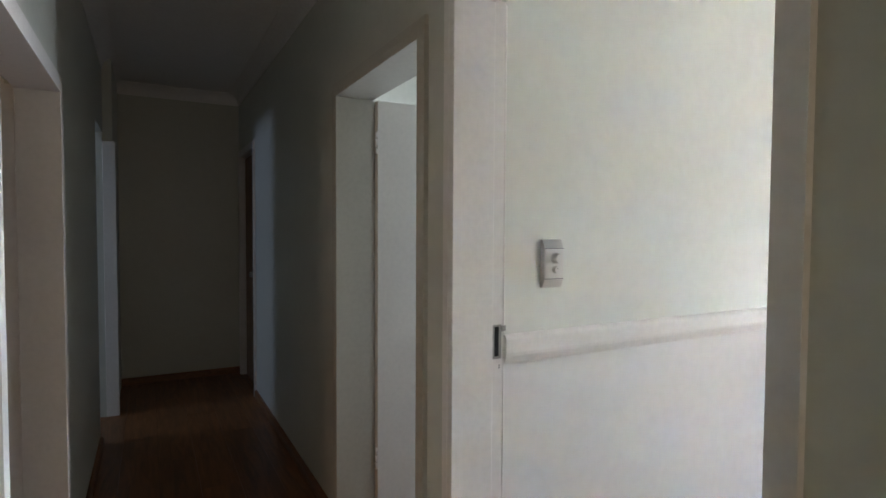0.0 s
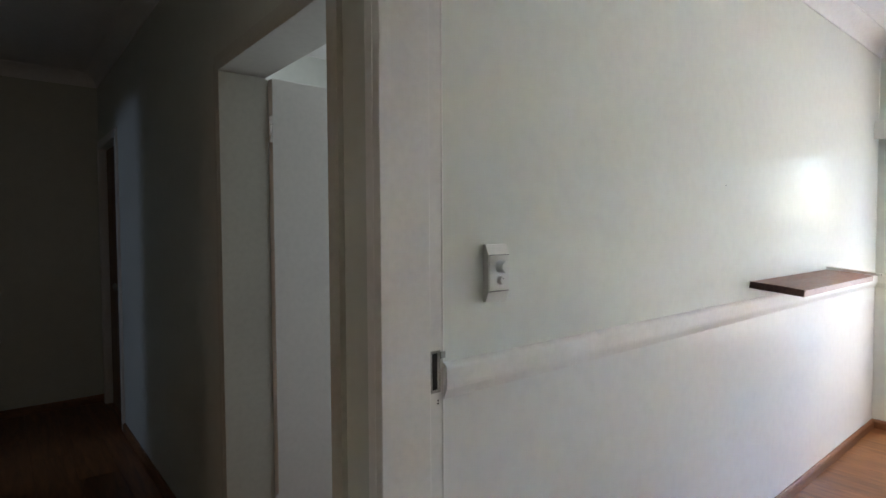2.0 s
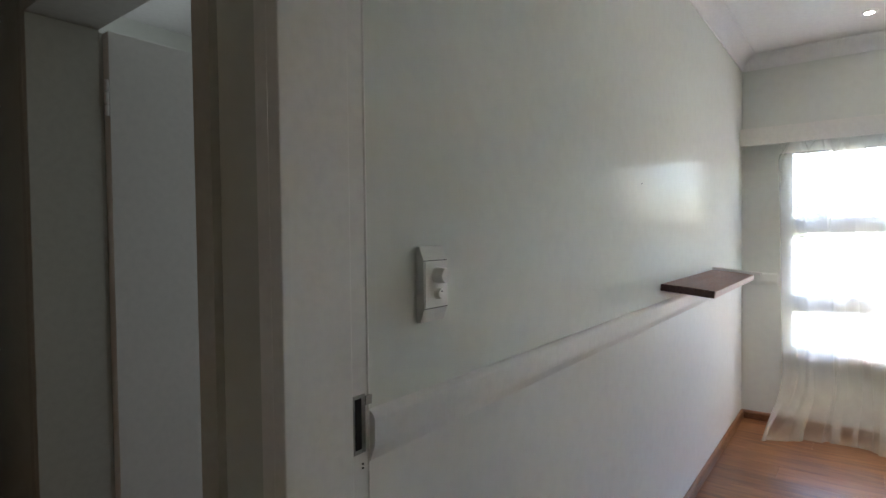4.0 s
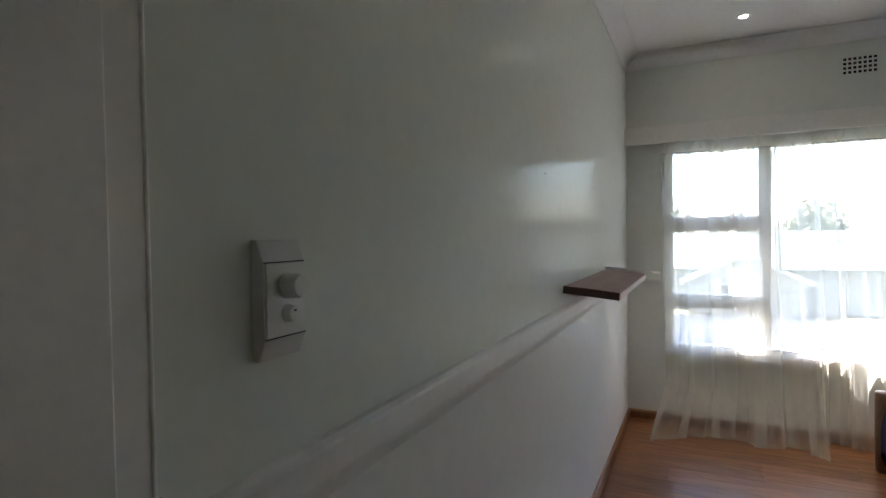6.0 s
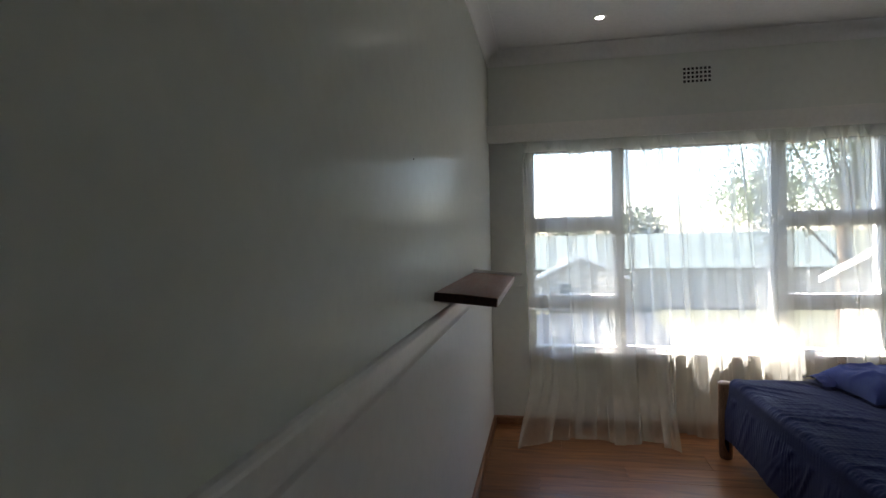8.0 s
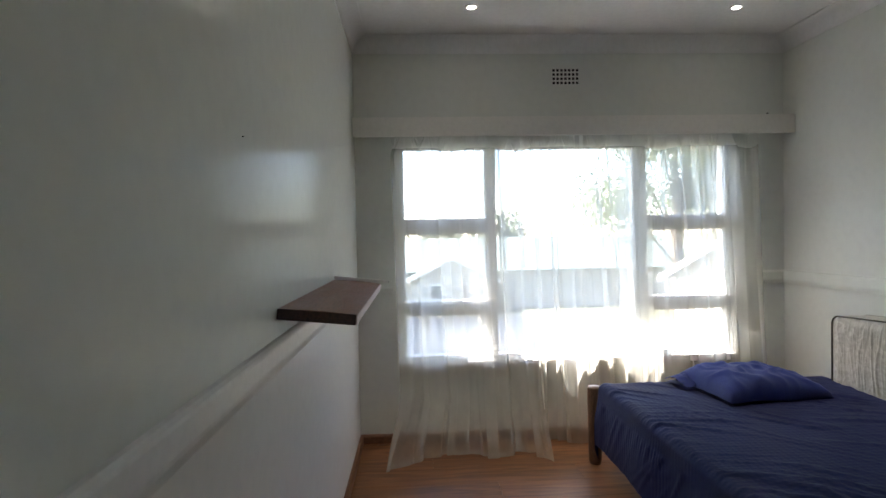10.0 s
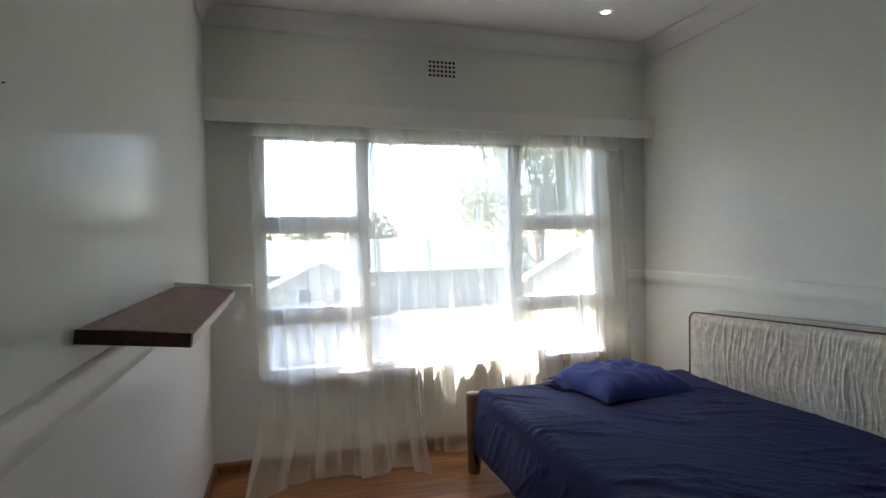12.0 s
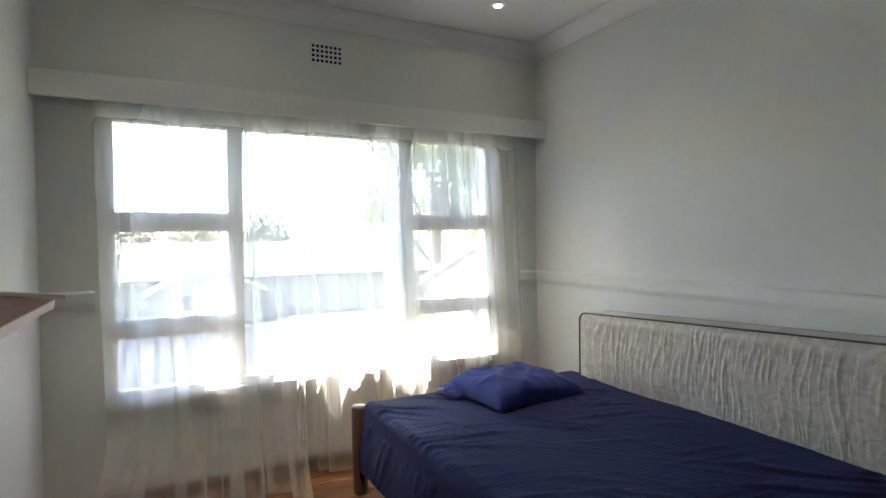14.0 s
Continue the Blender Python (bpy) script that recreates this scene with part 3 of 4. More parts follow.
# ---------------------------------------------------------------- bed
bed = thing("bed", "low double bed with a crumpled blue cotton sheet", "bed", (3.44, -1.0, 0))
BX0, BX1, BY0, BY1, BTOP = -0.97, 0.962, -0.60, 0.63, 0.485
for x in (-0.90, 1.040):
    for y in (-0.55, 0.628):
        bm = bmesh.new()
        lathe(bm, [(0.032, 0), (0.037, 0.02), (0.040, 0.2), (0.040, 0.432), (0.036, 0.442), (0.0, 0.444)], (0, 0, 1), (x, y, 0), 20)
        part("leg", bm, bed_wood, bed, "turned dark wooden bed post", smooth=True)
for y in (-0.58, 0.56):
    part("side_rail", boxes((-0.9, y - 0.012, 0.2, 1.030, y + 0.012, 0.32)), bed_wood, bed, bevel=0.004)
part("end_rail", boxes((1.030, -0.52, 0.2, 1.054, 0.592, 0.32)), bed_wood, bed, bevel=0.004)
part("mattress", boxes((BX0 + 0.03, BY0 + 0.03, 0.24, BX1 - 0.03, BY1 - 0.03, BTOP - 0.02)), low_paint, bed, "mattress under the sheet", bevel=0.03)


def over(d, r):
    """How far out and down a cloth lies, d metres past an edge of radius r."""
    if d <= 0:
        return d, 0.0
    a = min(d / r, math.pi / 2)
    return r * math.sin(a), r * (1 - math.cos(a)) + max(0.0, d - r * math.pi / 2)


def bed_sheet(u, v):
    s, w = -2.02 + 2.32 * u, -1.24 + 1.61 * v
    ox, dx = over(s, 0.035)
    oy, dy = over(w, 0.04)
    x, y, z = BX1 - 0.03 + ox, BY1 - 0.04 + oy, BTOP - max(dx, dy) - 0.35 * min(dx, dy)
    fall = smooth_step(0.04, 0.22, dy)
    y += fall * (0.007 * math.sin(s * 9 + 2.0 * wob(s * 2.1)) + 0.018 * wob(s * 3.0, 1.7) + 0.012)
    x += smooth_step(0.04, 0.2, dx) * (0.008 * math.sin(w * 14) + 0.008)
    flat = 1 - smooth_step(0.0, 0.08, max(dx, dy))
    crease = 0.0
    for k, (ang, sc, am) in enumerate(((1.1, 7, 0.014), (0.85, 12, 0.010), (1.35, 18, 0.006), (0.4, 24, 0.004))):
        c, q = math.cos(ang), math.sin(ang)
        a, b = s * c + w * q, -s * q + w * c
        t = wob(a * 1.3 + k * 7, b * sc, k * 3.1)
        crease += am * max(0.0, 1 - abs(t) * 7.0) * max(0.0, 0.2 + 1.5 * wob(a * 2.4 + 5, b * 2.4, k * 5))
    z += flat * (crease + 0.012 * wob(s * 1.6, w * 1.9, 4.0)) 
    if dy > 0.1:
        y += crease * 0.5
    return (x, y, max(0.05, z))


bm = bmesh.new()
sheet(bm, bed_sheet, 230, 160)


def quilted():
    """Blue cotton with close puckered squares and a fine weave."""
    m = material("blue seersucker sheet", (0.0115, 0.0155, 0.078), 0.85, vary=0.10, scale=(3, 180), bump=0.3, sheen=0.03, spec=0.3)
    n, l = m.node_tree.nodes, m.node_tree.links
    bump = [x for x in n if x.bl_idname == "ShaderNodeBump"][0]
    co = [x for x in n if x.bl_idname == "ShaderNodeTexCoord"][0]
    height = None
    for axis in ("X", "Y"):
        wave = n.new("ShaderNodeTexWave")
        wave.bands_direction = axis
        wave.inputs["Scale"].default_value = 12.5
        wave.inputs["Distortion"].default_value = 3.0
        wave.inputs["Detail Scale"].default_value = 0.6
        l.new(co.outputs["Object"], wave.inputs[0])
        if height is None:
            height = wave
        else:
            add = n.new("ShaderNodeMath")
            add.operation = "MULTIPLY"
            l.new(height.outputs["Fac"], add.inputs[0])
            l.new(wave.outputs["Fac"], add.inputs[1])
    b2 = n.new("ShaderNodeBump")
    b2.inputs["Strength"].default_value, b2.inputs["Distance"].default_value = 0.36, 0.0026
    l.new(add.outputs[0], b2.inputs["Height"])
    l.new(bump.outputs[0], b2.inputs["Normal"])
    l.new(b2.outputs[0], n["Principled BSDF"].inputs["Normal"])
    return m


part("sheet", bm, quilted(), bed, "crumpled navy blue seersucker sheet hanging over the side", smooth=True)

pillow = thing("pillow", "rumpled bright blue pillow lying on the bed", "pillow", (4.15, -1.085, BTOP))


def pillow_skin(sign):
    def f(u, v):
        a, b = 2 * u - 1, 2 * v - 1
        edge = (1 - abs(a) ** 3.2) * (1 - abs(b) ** 3.0)
        puff = max(0.0, edge) ** 0.32
        x, y = 0.225 * a * (1 - 0.07 * (1 - b * b)), 0.285 * b * (1 - 0.06 * (1 - a * a))
        wr = 0.010 * wob(a * 2.2 + b * 1.4, b * 3, 3) + 0.014 * max(0, 1 - abs(wob(a * 1.6 + 9 + b, b * 3.0, 1)) * 5) * 0.5
        z = 0.012 + (0.112 * puff + 1.7 * wr * puff if sign > 0 else -0.009 * puff ** 0.5)
        if sign > 0:
            z += 0.02 * smooth_step(-0.4, 0.5, b) - 0.012
        return (x, y, max(0.004, z))
    return f


bm = bmesh.new()
sheet(bm, pillow_skin(1), 56, 64)
sheet(bm, pillow_skin(-1), 56, 64)
bmesh.ops.remove_doubles(bm, verts=bm.verts, dist=0.002)
part("case", bm, pillow_cloth, pillow, smooth=True)
bm = bmesh.new()
sheet(bm, lambda u, v: (0.06 + 0.19 * u, 0.24 + 0.09 * v, 0.026 + 0.05 * math.sin(math.pi * u) * (1 - 0.5 * v) + 0.012 * wob(u * 5, v * 4)), 20, 10)
sheet(bm, lambda u, v: (0.06 + 0.19 * u, 0.24 + 0.09 * v, 0.014 + 0.008 * math.sin(math.pi * u)), 20, 10)
part("open_end", bm, pillow_cloth, pillow, "loose open end of the pillowcase", smooth=True)
pillow.rotation_euler = (0, 0, radians(8))

# ---------------------------------------------------------------- spare mattress
spare = thing("spare_mattress", "old beige patterned mattress standing on edge against the wall", "mattress", (3.31, -1.715, 0))
ML, MT = 0.965, 0.085


def ticking():
    m = bpy.data.materials.new("faded floral ticking")
    m.use_nodes = True
    n, l = m.node_tree.nodes, m.node_tree.links
    b = n["Principled BSDF"]
    b.inputs["Roughness"].default_value = 0.75
    co, swirl, vor, ns = n.new("ShaderNodeTexCoord"), n.new("ShaderNodeTexNoise"), n.new("ShaderNodeTexVoronoi"), n.new("ShaderNodeTexNoise")
    swirl.inputs["Scale"].default_value, swirl.inputs["Distortion"].default_value, swirl.inputs["Detail"].default_value = 16, 2.2, 3
    vor.inputs["Scale"].default_value = 22
    ns.inputs["Scale"].default_value = 160
    for t in (swirl, vor, ns):
        l.new(co.outputs["Object"], t.inputs[0])
    r1, mix = n.new("ShaderNodeValToRGB"), n.new("ShaderNodeMixRGB")
    e = r1.color_ramp.elements
    e[0].position, e[0].color = 0.42, (0.54, 0.48, 0.38, 1)
    e[1].position, e[1].color = 0.58, (0.66, 0.60, 0.50, 1)
    l.new(swirl.outputs[0], r1.inputs[0])
    mix.inputs[0].default_value, mix.inputs[2].default_value = 0.3, (0.42, 0.31, 0.25, 1)
    mr = n.new("ShaderNodeMapRange")
    mr.inputs["From Min"].default_value, mr.inputs["From Max"].default_value, mr.inputs["To Max"].default_value = 0.25, 0.05, 0.4
    l.new(vor.outputs["Distance"], mr.inputs[0])
    l.new(mr.outputs[0], mix.inputs[0])
    l.new(r1.outputs[0], mix.inputs[1])
    l.new(mix.outputs[0], b.inputs["Base Color"])
    bp = n.new("ShaderNodeBump")
    bp.inputs["Strength"].default_value, bp.inputs["Distance"].default_value = 0.3, 0.002
    l.new(ns.outputs[0], bp.inputs["Height"])
    l.new(bp.outputs[0], b.inputs["Normal"])
    return m


tick = ticking()


def mattress_top(x):
    return 0.846 + 0.043 * (ML - x)


def mattress_round(x, z):
    """Pulls a corner of the panel in to a rounded outline."""
    top, r = mattress_top(x), 0.05
    cx, cz = ML - r, top - r
    if x > cx and z > cz:
        d = Vector((x - cx, z - cz))
        big = max(abs(d.x), abs(d.y))
        if d.length > 0:
            d = d / d.length * big
        return cx + d.x, cz + d.y
    return x, z


def mattress_panel(u, v):
    x = -ML + 2 * ML * u
    x, z = mattress_round(x, mattress_top(x) * v)
    rim = smooth_step(0, 0.06, min(u, 1 - u) * 2 * ML) * smooth_step(0, 0.05, (1 - v) * 0.85)
    lean = 0.05 * wob(z * 2.2, x * 1.1) + 0.02 * wob(z * 6.0, x * 3.0, 2)
    fold = 0.0
    for k, (sc, tall, am) in enumerate(((19, 2.6, 0.0044), (33, 4.2, 0.0038), (52, 6.5, 0.0028))):
        t = wob((x + lean) * sc + k * 13, z * tall + k, k)
        fold += am * max(0.0, 1 - abs(t) * 5.5) * min(1.0, max(0.0, 0.5 + 1.3 * wob(x * 9 + k * 4, z * 6 + 9, k * 4)))
    return (x, MT + rim * (0.010 + fold + 0.012 * wob(x * 2.2, z * 2.4, 8)), z)


bm = bmesh.new()
sheet(bm, mattress_panel, 640, 70)
part("front_panel", bm, tick, spare, "wrinkled beige ticking with a faded floral pattern", smooth=True)
bm = bmesh.new()
outline = [(-ML, 0.0)] + [(x, mattress_top(x)) for x in np.linspace(-ML, ML - 0.05, 24)]
outline += [(ML - 0.05 + 0.05 * math.sin(a), mattress_top(ML - 0.05) - 0.05 * (1 - math.cos(a))) for a in np.linspace(0.2, math.pi / 2, 7)] + [(ML, 0.0)]
ring = [[bm.verts.new((x, y, z)) for x, z in outline] for y in (-MT, -0.5 * MT, 0.0, 0.5 * MT, MT)]
for r, q in zip(ring, ring[1:]):
    for k in range(len(outline) - 1):
        bm.faces.new((r[k], r[k + 1], q[k + 1], q[k]))
bm.faces.new(ring[0])
part("border", bm, material("beige mattress border", (0.58, 0.55, 0.47), 0.8, vary=0.1, scale=(8, 120), bump=0.2), spare, "plain beige side border", smooth=True)
cord = material("dark piping cord", (0.10, 0.085, 0.06), 0.7, vary=0.1, scale=(20, 200))
pale_cord = material("beige piping cord", (0.46, 0.43, 0.36), 0.8, vary=0.1, scale=(20, 200))
for y, r, stuff, words in ((MT + 0.002, 0.0042, cord, "dark piping round the panel"), (-MT + 0.006, 0.0042, pale_cord, "beige piping round the back")):
    bm = bmesh.new()
    tube(bm, [(x, y, z) for x, z in outline[1:]] + [(ML, y, 0.01)], r, 6)
    part("piping", bm, stuff, spare, words, smooth=True)

# ---------------------------------------------------------------- curtains
wire = thing("curtain_wire", "thin stretched curtain wire behind the pelmet", "curtain wire", (4.884, -0.4, 1.966))
bm = bmesh.new()
tube(bm, [(0, SOUTH + 0.402, 0), (0, NORTH + 0.398, 0)], 0.003)
part("wire", bm, steel, wire, smooth=True)
for y in (SOUTH + 0.402, NORTH + 0.398):
    part("hook", boxes((-0.004, y, -0.006, 0.004, y + (0.012 if y < 0 else -0.012), 0.006)), steel, wire)


def curtain(label, ya, yb, seed, flare, toe, spacing, band, sags):
    """A voile panel from ya down to yb along the window, with soft waves and overlapping folds.
    flare: how far its hem lies out on the floor at the first end, the middle and the second end; toe: the sideways pull
    of the hem's two ends; spacing and band: how far apart the folds hang and how wide they overlap; sags: dips of the heading."""
    c = thing("curtain", label, "curtain", (4.868, (ya + yb) / 2, 0), "bedroom window curtains")
    mid, wide = (ya + yb) / 2, ya - yb
    rnd = random.Random(int(seed * 10))
    folds, at = [], rnd.uniform(0.3, 0.7) * spacing
    while at < wide - 0.10:
        w = rnd.uniform(*band) / 0.39
        folds.append((at, w, rnd.uniform(2.4, 3.4), rnd.uniform(-0.05, 0.07), rnd.uniform(-0.6, 0.15), rnd.uniform(0.6, 1.8), rnd.choice((-1, 1)), rnd.uniform(0.005, 0.012), rnd.choice((0.0, 0.35, 0.55))))
        at += spacing * rnd.uniform(0.55, 1.5)
    tucks = [(rnd.uniform(0, wide), rnd.uniform(0.010, 0.022), rnd.uniform(0.06, 0.22), rnd.uniform(-0.03, 0.03)) for k in range(int(wide / 0.030))]

    def cloth(u, v):
        z = 1.968 * (1 - v)
        s = wide * u
        gather = smooth_step(0.0, 0.10, v)
        low = smooth_step(0.55, 1.0, v)
        x = (0.006 + 0.010 * gather + 0.012 * low) * (math.sin(s * 21 + 2.2 * wob(s * 3, seed) + 0.6 * wob(v * 2, s * 4, seed)) + 0.6 * wob(s * 17, v * 0.9, seed))
        y = s + 0.010 * gather * wob(s * 6, v * 1.1, seed + 3)
        for p, w, am, drift, start, end, way, deep, ply in folds:
            q = (s - p) / w
            if abs(q) < 0.5:
                hold = smooth_step(0.0, 0.07, v) * smooth_step(start - 0.1, start + 0.3, v) * (1 - smooth_step(end - 0.1, end + 0.4, v))
                edge = math.cos(math.pi * q)
                y -= hold * w / math.tau * (am * math.sin(math.tau * q) + ply * math.sin(5 * math.tau * q) * edge)
                x += way * hold * deep * math.sin(math.tau * q) + 0.004 * hold * edge
            y += drift * v * math.exp(-((s - p) / (1.6 * w)) ** 2)
        for p, w, end, drift in tucks:
            q = (s - p - drift * v) / w
            if abs(q) < 0.5 and v < end:
                hold = 1 - smooth_step(0.25 * end, end, v)
                y -= hold * 0.95 * w / math.tau * math.sin(math.tau * q)
                x += hold * 0.004 * math.sin(math.tau * q)
        dip = max([0.0] + [d * max(0.0, 1 - ((s - p) / h) ** 2) for p, h, d in sags])
        z -= (dip + 0.005 * abs(wob(u * 60, seed))) * (1 - smooth_step(0.0, 0.15, v))
        k = smooth_step(0.76, 1.0, v)
        b = 2 * u - 1
        out = flare[1] + (flare[0] - flare[1]) * max(0.0, -b) ** 2 + (flare[2] - flare[1]) * max(0.0, b) ** 2
        out += 0.035 * math.sin(s * 13 + seed) + 0.05 * wob(s * 7, seed)
        x -= out * k ** 2.2
        y -= k * k * (toe[0] * (1 - u) ** 2 + toe[1] * u * u)
        if v > 0.9:
            z = max(z, 0.007 + 0.02 * abs(wob(s * 8, v * 26, seed)) * (1 - smooth_step(0.96, 1.0, v)))
        return (x, ya - y - mid, max(0.006, z))

    bm = bmesh.new()
    sheet(bm, cloth, int(640 * wide) + 60, 60)
    part("cloth", bm, voile, c, smooth=True)
    for name, top, bottom, words in (("heading_tape", 0.0, 0.046, "gathered heading of the curtain"), ("hem", 0.985, 1.0, "turned-up double hem")):
        bm = bmesh.new()
        sheet(bm, lambda u, v: tuple(Vector(cloth(u, top + (bottom - top) * v)) + Vector((-0.002, 0, 0.001))), int(420 * wide), 3)
        part(name, bm, tape_cloth if name == "heading_tape" else voile, c, words)
    return c


curtain("sheer cream voile curtain, its hem trailing on the floor", 0.785, -0.14, 1.3, (0.38, 0.22, 0.38), (0.11, 0.03), 0.080, (0.022, 0.050), ((0.37, 0.11, 0.030), (0.80, 0.09, 0.042)))
curtain("sheer cream voile curtain gathered in close folds behind the bed", -0.09, -1.60, 4.1, (0.10, 0.05, 0.03), (0.02, 0.0), 0.042, (0.022, 0.046), ((0.86, 0.10, 0.038), (1.44, 0.06, 0.03)))

handle = thing("window_handle", "small dark casement stay on the window's crossbar", "window handle", (4.935, 0.36, 0.91))
bm = bmesh.new()
tube(bm, [(0.0, 0.0, -0.006), (-0.012, 0.0, 0.02), (-0.014, 0.012, 0.075)], 0.006)
part("lever", bm, steel, handle, smooth=True)
part("base", boxes((-0.012, -0.02, -0.012, 0.008, 0.02, -0.004)), steel, handle)

# ---------------------------------------------------------------- outdoors
GROUND = -4.0
lawn = material("dry pale lawn", (0.055, 0.06, 0.032), 0.95, vary=0.25, scale=(0.35, 9), bump=0.3)
structure("ground", boxes((5.2, -1500, GROUND - 0.3, 3000, 1500, GROUND)), lawn, "dry pale ground between the neighbouring houses", "ground")
structure("wall_facade_below", boxes((4.92, -6, GROUND, 5.14, 6, -0.2)), wall_paint, "painted outer wall below the bedroom", "wall")
render_white = material("cream house render", (0.40, 0.37, 0.32), 0.85, vary=0.08, scale=(0.6, 20), bump=0.2)
roof_tile = material("grey green roof tile", (0.09, 0.12, 0.115), 0.8, vary=0.15, scale=(0.6, 14), bump=0.3)
slate = material("dark blue grey roof", (0.075, 0.095, 0.11), 0.8, vary=0.12, scale=(0.8, 14), bump=0.2)
sheet_metal = material("grey blue sheet metal", (0.024, 0.030, 0.040), 0.95, vary=0.08, scale=(0.7, 20), bump=0.05, spec=0.05)
pane_dark = material("dark far window", (0.05, 0.06, 0.07), 0.15, vary=0.05)


def gable_house(label, x, y, half, eave, apex, deep, turn, roof_mat, windows=((-0.3, 0.9), (0.35, 0.9)), lap=0.5):
    """A house whose gable faces -x before the turn; half: half its width; heights above the ground."""
    h = thing("house", label, "house", (x, y, GROUND))
    h.rotation_euler = (0, 0, radians(turn))
    bm = bmesh.new()
    ring = [[bm.verts.new((s, a, b)) for a, b in ((-half, 0), (half, 0), (half, eave), (0, apex), (-half, eave))] for s in (0.0, deep)]
    for i in range(5):
        j = (i + 1) % 5
        bm.faces.new((ring[0][i], ring[0][j], ring[1][j], ring[1][i]))
    bm.faces.new(ring[0])
    bm.faces.new(ring[1][::-1])
    part("wall", bm, render_white, h)
    rise = (apex - eave) / half
    for s in (-1, 1):
        bm = bmesh.new()
        over_, n = 0.45, 14
        for k in range(n):
            a, b = (half + over_) * k / n, (half + over_) * (k + 1) / n
            za, zb = apex + 0.12 - rise * a, apex + 0.06 - rise * b
            v = [bm.verts.new(p) for p in ((-lap, s * a, za), (deep + 0.5, s * a, za), (deep + 0.5, s * b, zb), (-lap, s * b, zb))]
            bm.faces.new(v)
            w = [bm.verts.new(p) for p in ((-lap, s * b, zb), (deep + 0.5, s * b, zb), (deep + 0.5, s * b, zb - 0.07), (-lap, s * b, zb - 0.07))]
            bm.faces.new(w)
        part("roof", bm, roof_mat, h, "stepped courses of roof tiles")
        bm = bmesh.new()
        v = [(-lap - 0.03, 0, apex + 0.12), (-lap - 0.03, s * (half + over_), apex + 0.1 - rise * (half + over_)), (-lap - 0.03, s * (half + over_), apex - 0.14 - rise * (half + over_)), (-lap - 0.03, 0, apex - 0.12)]
        a = [bm.verts.new(p) for p in v]
        b = [bm.verts.new((p[0] + 0.06, p[1], p[2])) for p in v]
        bm.faces.new(a)
        bm.faces.new(b[::-1])
        for i in range(4):
            bm.faces.new((a[i], a[(i + 1) % 4], b[(i + 1) % 4], b[i]))
        part("bargeboard", bm, trim_paint, h, "white bargeboard")
    for fy, fz in windows:
        w = part("window", boxes((-0.04, fy * half - 0.5, fz, 0.02, fy * half + 0.5, fz + 1.1)), trim_paint, h)
        part("pane", boxes((-0.05, fy * half - 0.42, fz + 0.08, -0.041, fy * half + 0.42, fz + 1.02)), pane_dark, w)
    return h


gable_house("cream gabled house with white bargeboards across the street", 40.0, -1.9, 3.2, 2.3, 3.85, 8.0, 0, roof_tile)
gable_house("long neighbouring house with a grey green tiled roof", 46.0, 2.6, 4.0, 3.0, 5.15, 22.0, -90, roof_tile, ())
gable_house("dark roofed house behind a neighbour's gable", 45.0, 3.4, 3.4, 2.4, 4.7, 7.0, 12, slate, ())
gable_house("white gabled house beside a large tree", 18.5, -10.6, 3.2, 3.9, 5.7, 8.0, -60, roof_tile, ((-0.25, 1.6), (0.35, 1.6)), 0.35)
lean = thing("lean_to_roof", "grey blue sheet metal roof just below the window", "roof", (9.0, 1.2, 0))
bm = bmesh.new()
sheet(bm, lambda u, v: (3.2 * (2 * u - 1), 2.6 * (2 * v - 1), -0.75 + 0.5 * u + 0.02 * math.sin(v * 160)), 2, 200)
part("sheeting", bm, sheet_metal, lean, smooth=True)
part("wall", boxes((-3.0, -2.4, GROUND, 2.9, 2.4, -0.8)), render_white, lean)

bark = material("grey brown bark", (0.12, 0.09, 0.06), 0.9, vary=0.25, scale=(3, 30), bump=0.5, stretch=(4, 4, 1))


def leaf_material(name, colour):
    m = material(name, colour, 0.55, vary=0.25, scale=(0.8, 10), bump=0.1)
    return m


leaf_green = leaf_material("sunlit leaf green", (0.12, 0.155, 0.07))
far_green = leaf_material("far tree green", (0.06, 0.085, 0.04))


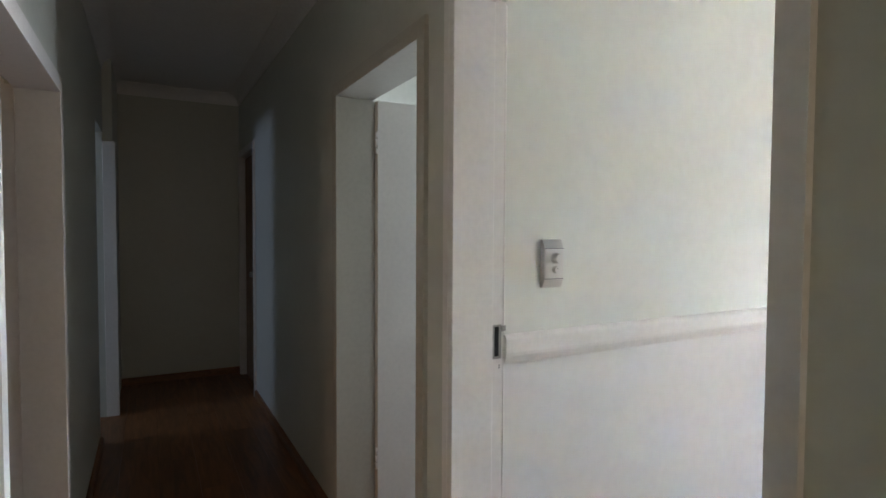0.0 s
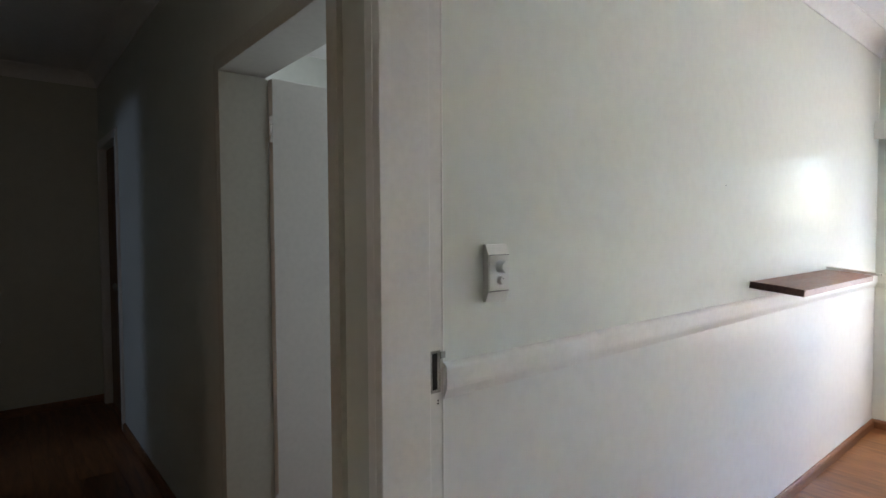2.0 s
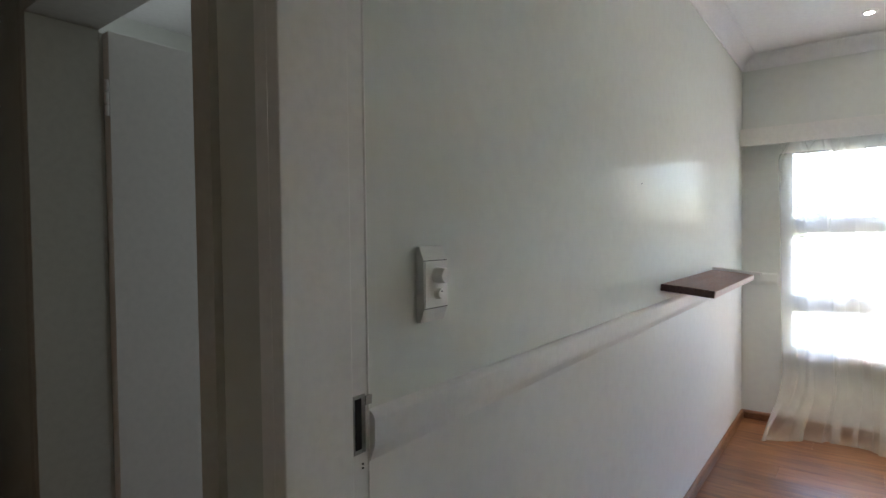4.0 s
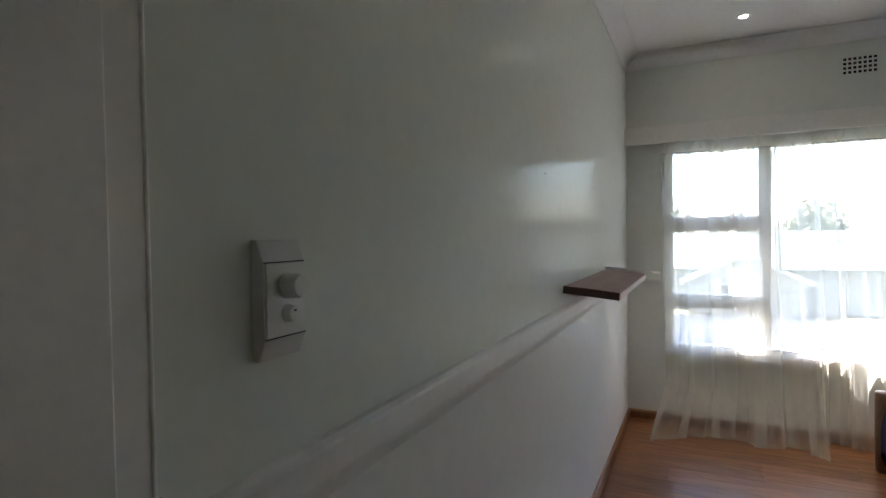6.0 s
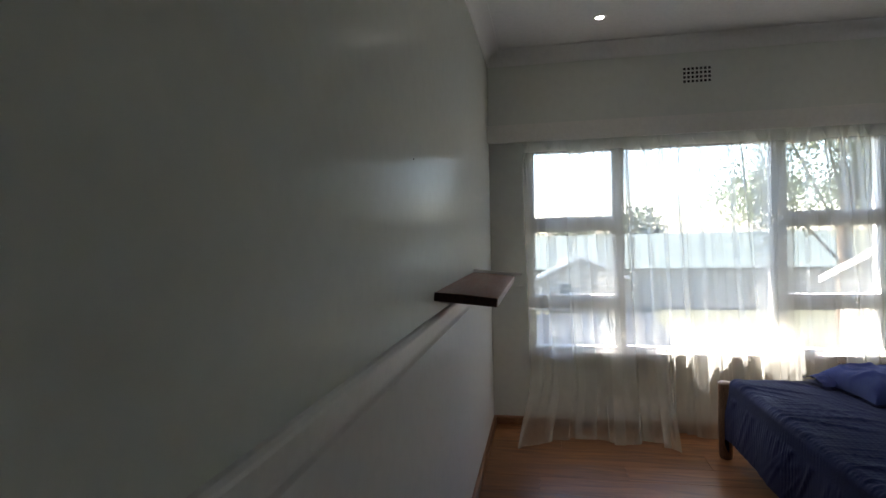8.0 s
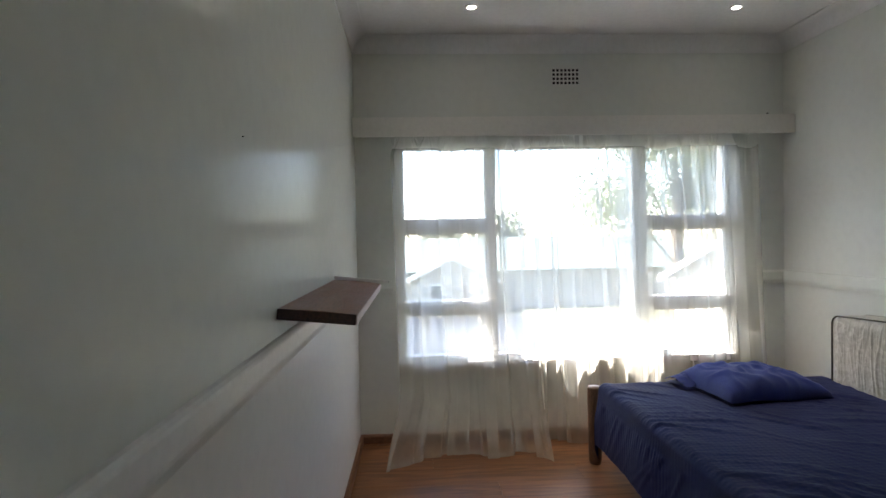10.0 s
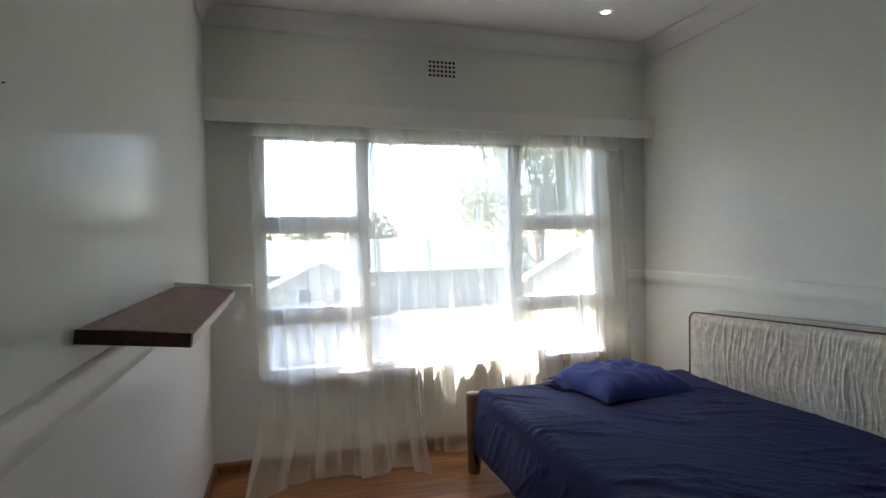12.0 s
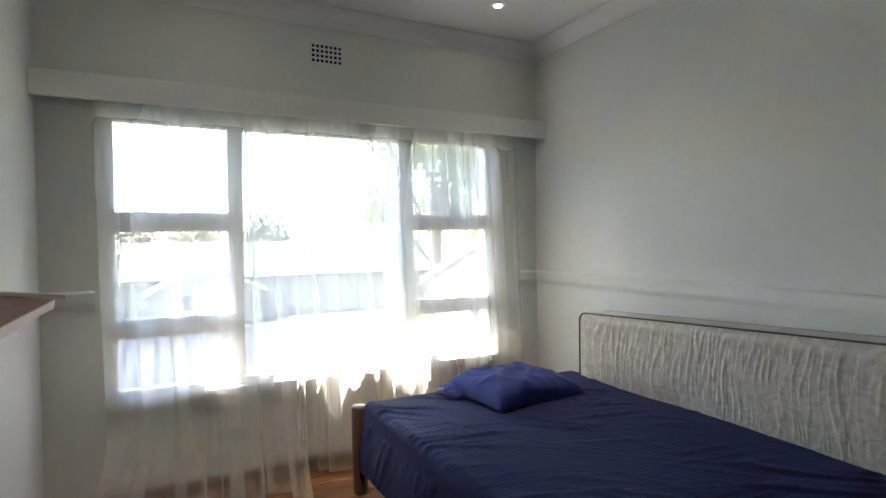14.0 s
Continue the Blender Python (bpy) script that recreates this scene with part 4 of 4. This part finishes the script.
def tree(label, x, y, height, spread, leaves, seed, mat, leaf_size=0.16, low=0.35):
    rnd = random.Random(seed)
    t = thing("tree", label, "tree", (x, y, GROUND))
    bm = bmesh.new()
    pts = [(0.25 * wob(k * 0.6, seed), 0.25 * wob(k * 0.6, seed + 5), height * 0.62 * k / 8) for k in range(9)]
    for k in range(8):
        r0, r1 = 0.03 * height * (1 - k / 10), 0.03 * height * (1 - (k + 1) / 10)
        a, b = Vector(pts[k]), Vector(pts[k + 1])
        lo = [bm.verts.new(a + Vector((r0 * math.cos(q * math.tau / 8), r0 * math.sin(q * math.tau / 8), 0))) for q in range(8)]
        hi = [bm.verts.new(b + Vector((r1 * math.cos(q * math.tau / 8), r1 * math.sin(q * math.tau / 8), 0))) for q in range(8)]
        for q in range(8):
            bm.faces.new((lo[q], lo[(q + 1) % 8], hi[(q + 1) % 8], hi[q]))
    part("trunk", bm, bark, t, smooth=True)
    clumps = []
    for k in range(26):
        a, el = rnd.uniform(0, math.tau), rnd.uniform(low, 1.0)
        reach = spread * (0.35 + 0.65 * rnd.random()) * math.sin(math.pi * min(0.92, 0.28 + 0.72 * (el - low) / (1 - low)))
        clumps.append(Vector((reach * math.cos(a), reach * math.sin(a), height * el)))
    for c in clumps[:12]:
        bm = bmesh.new()
        root = Vector(pts[3 + rnd.randrange(5)])
        tube(bm, [tuple(root), tuple(root.lerp(c, 0.5) + Vector((0, 0, 0.3))), tuple(c)], 0.0035 * height, 5)
        part("limb", bm, bark, t)
    bm = bmesh.new()
    for k in range(leaves):
        c = clumps[rnd.randrange(len(clumps))]
        d = Vector((rnd.gauss(0, 1), rnd.gauss(0, 1), rnd.gauss(0, 0.8))) * spread * 0.17
        p = c + d
        u = Vector((rnd.gauss(0, 1), rnd.gauss(0, 1), rnd.gauss(0, 1))).normalized()
        w = u.orthogonal().normalized() * leaf_size * rnd.uniform(0.35, 0.7)
        u = u * leaf_size * rnd.uniform(0.6, 1.3)
        bm.faces.new([bm.verts.new(p + q) for q in (-u, w, u, -w)])
    tagged(part("crown", bm, mat, t), kind="stuff")
    return t


tree("tall leafy tree with sunlit gaps behind a gabled house", 27.5, -12.2, 15.5, 5.2, 80000, 3, leaf_green, 0.10, 0.42)
tree("leafy tree beside the white gabled house", 33.0, -21.0, 13.0, 4.6, 9000, 8, leaf_green, 0.13, 0.4)
for k, (x, y, hgt) in enumerate(((58, -8.5, 7.0), (66, -3.0, 6.2), (64, 4.0, 7.0), (70, 10.0, 7.2))):
    tree("hazy distant tree behind the houses", x, y, hgt, 4.4, 2600, 20 + k, far_green, 0.3, 0.3)

# floor boards
plank_root = bpy.data.objects["floor"]
plank_mesh = mesh(boxes((0.0006, 0.0006, -0.012, 0.1914, 1.2794, 0.0)), "plank", oak)
for r in range(43):
    x = -3.2 + r * 0.192
    y = -2.4 - (r * 0.47) % 1.28
    while y < CORR_END:
        room = x + 0.192 > 0.9 and y + 1.28 > SOUTH and y < NORTH
        hall = x + 0.192 > -0.3 and x < 1.2
        if hall or room:
            p = new("plank", plank_mesh)
            p.parent = plank_root
            p.location = (x, y, 0)
        y += 1.28
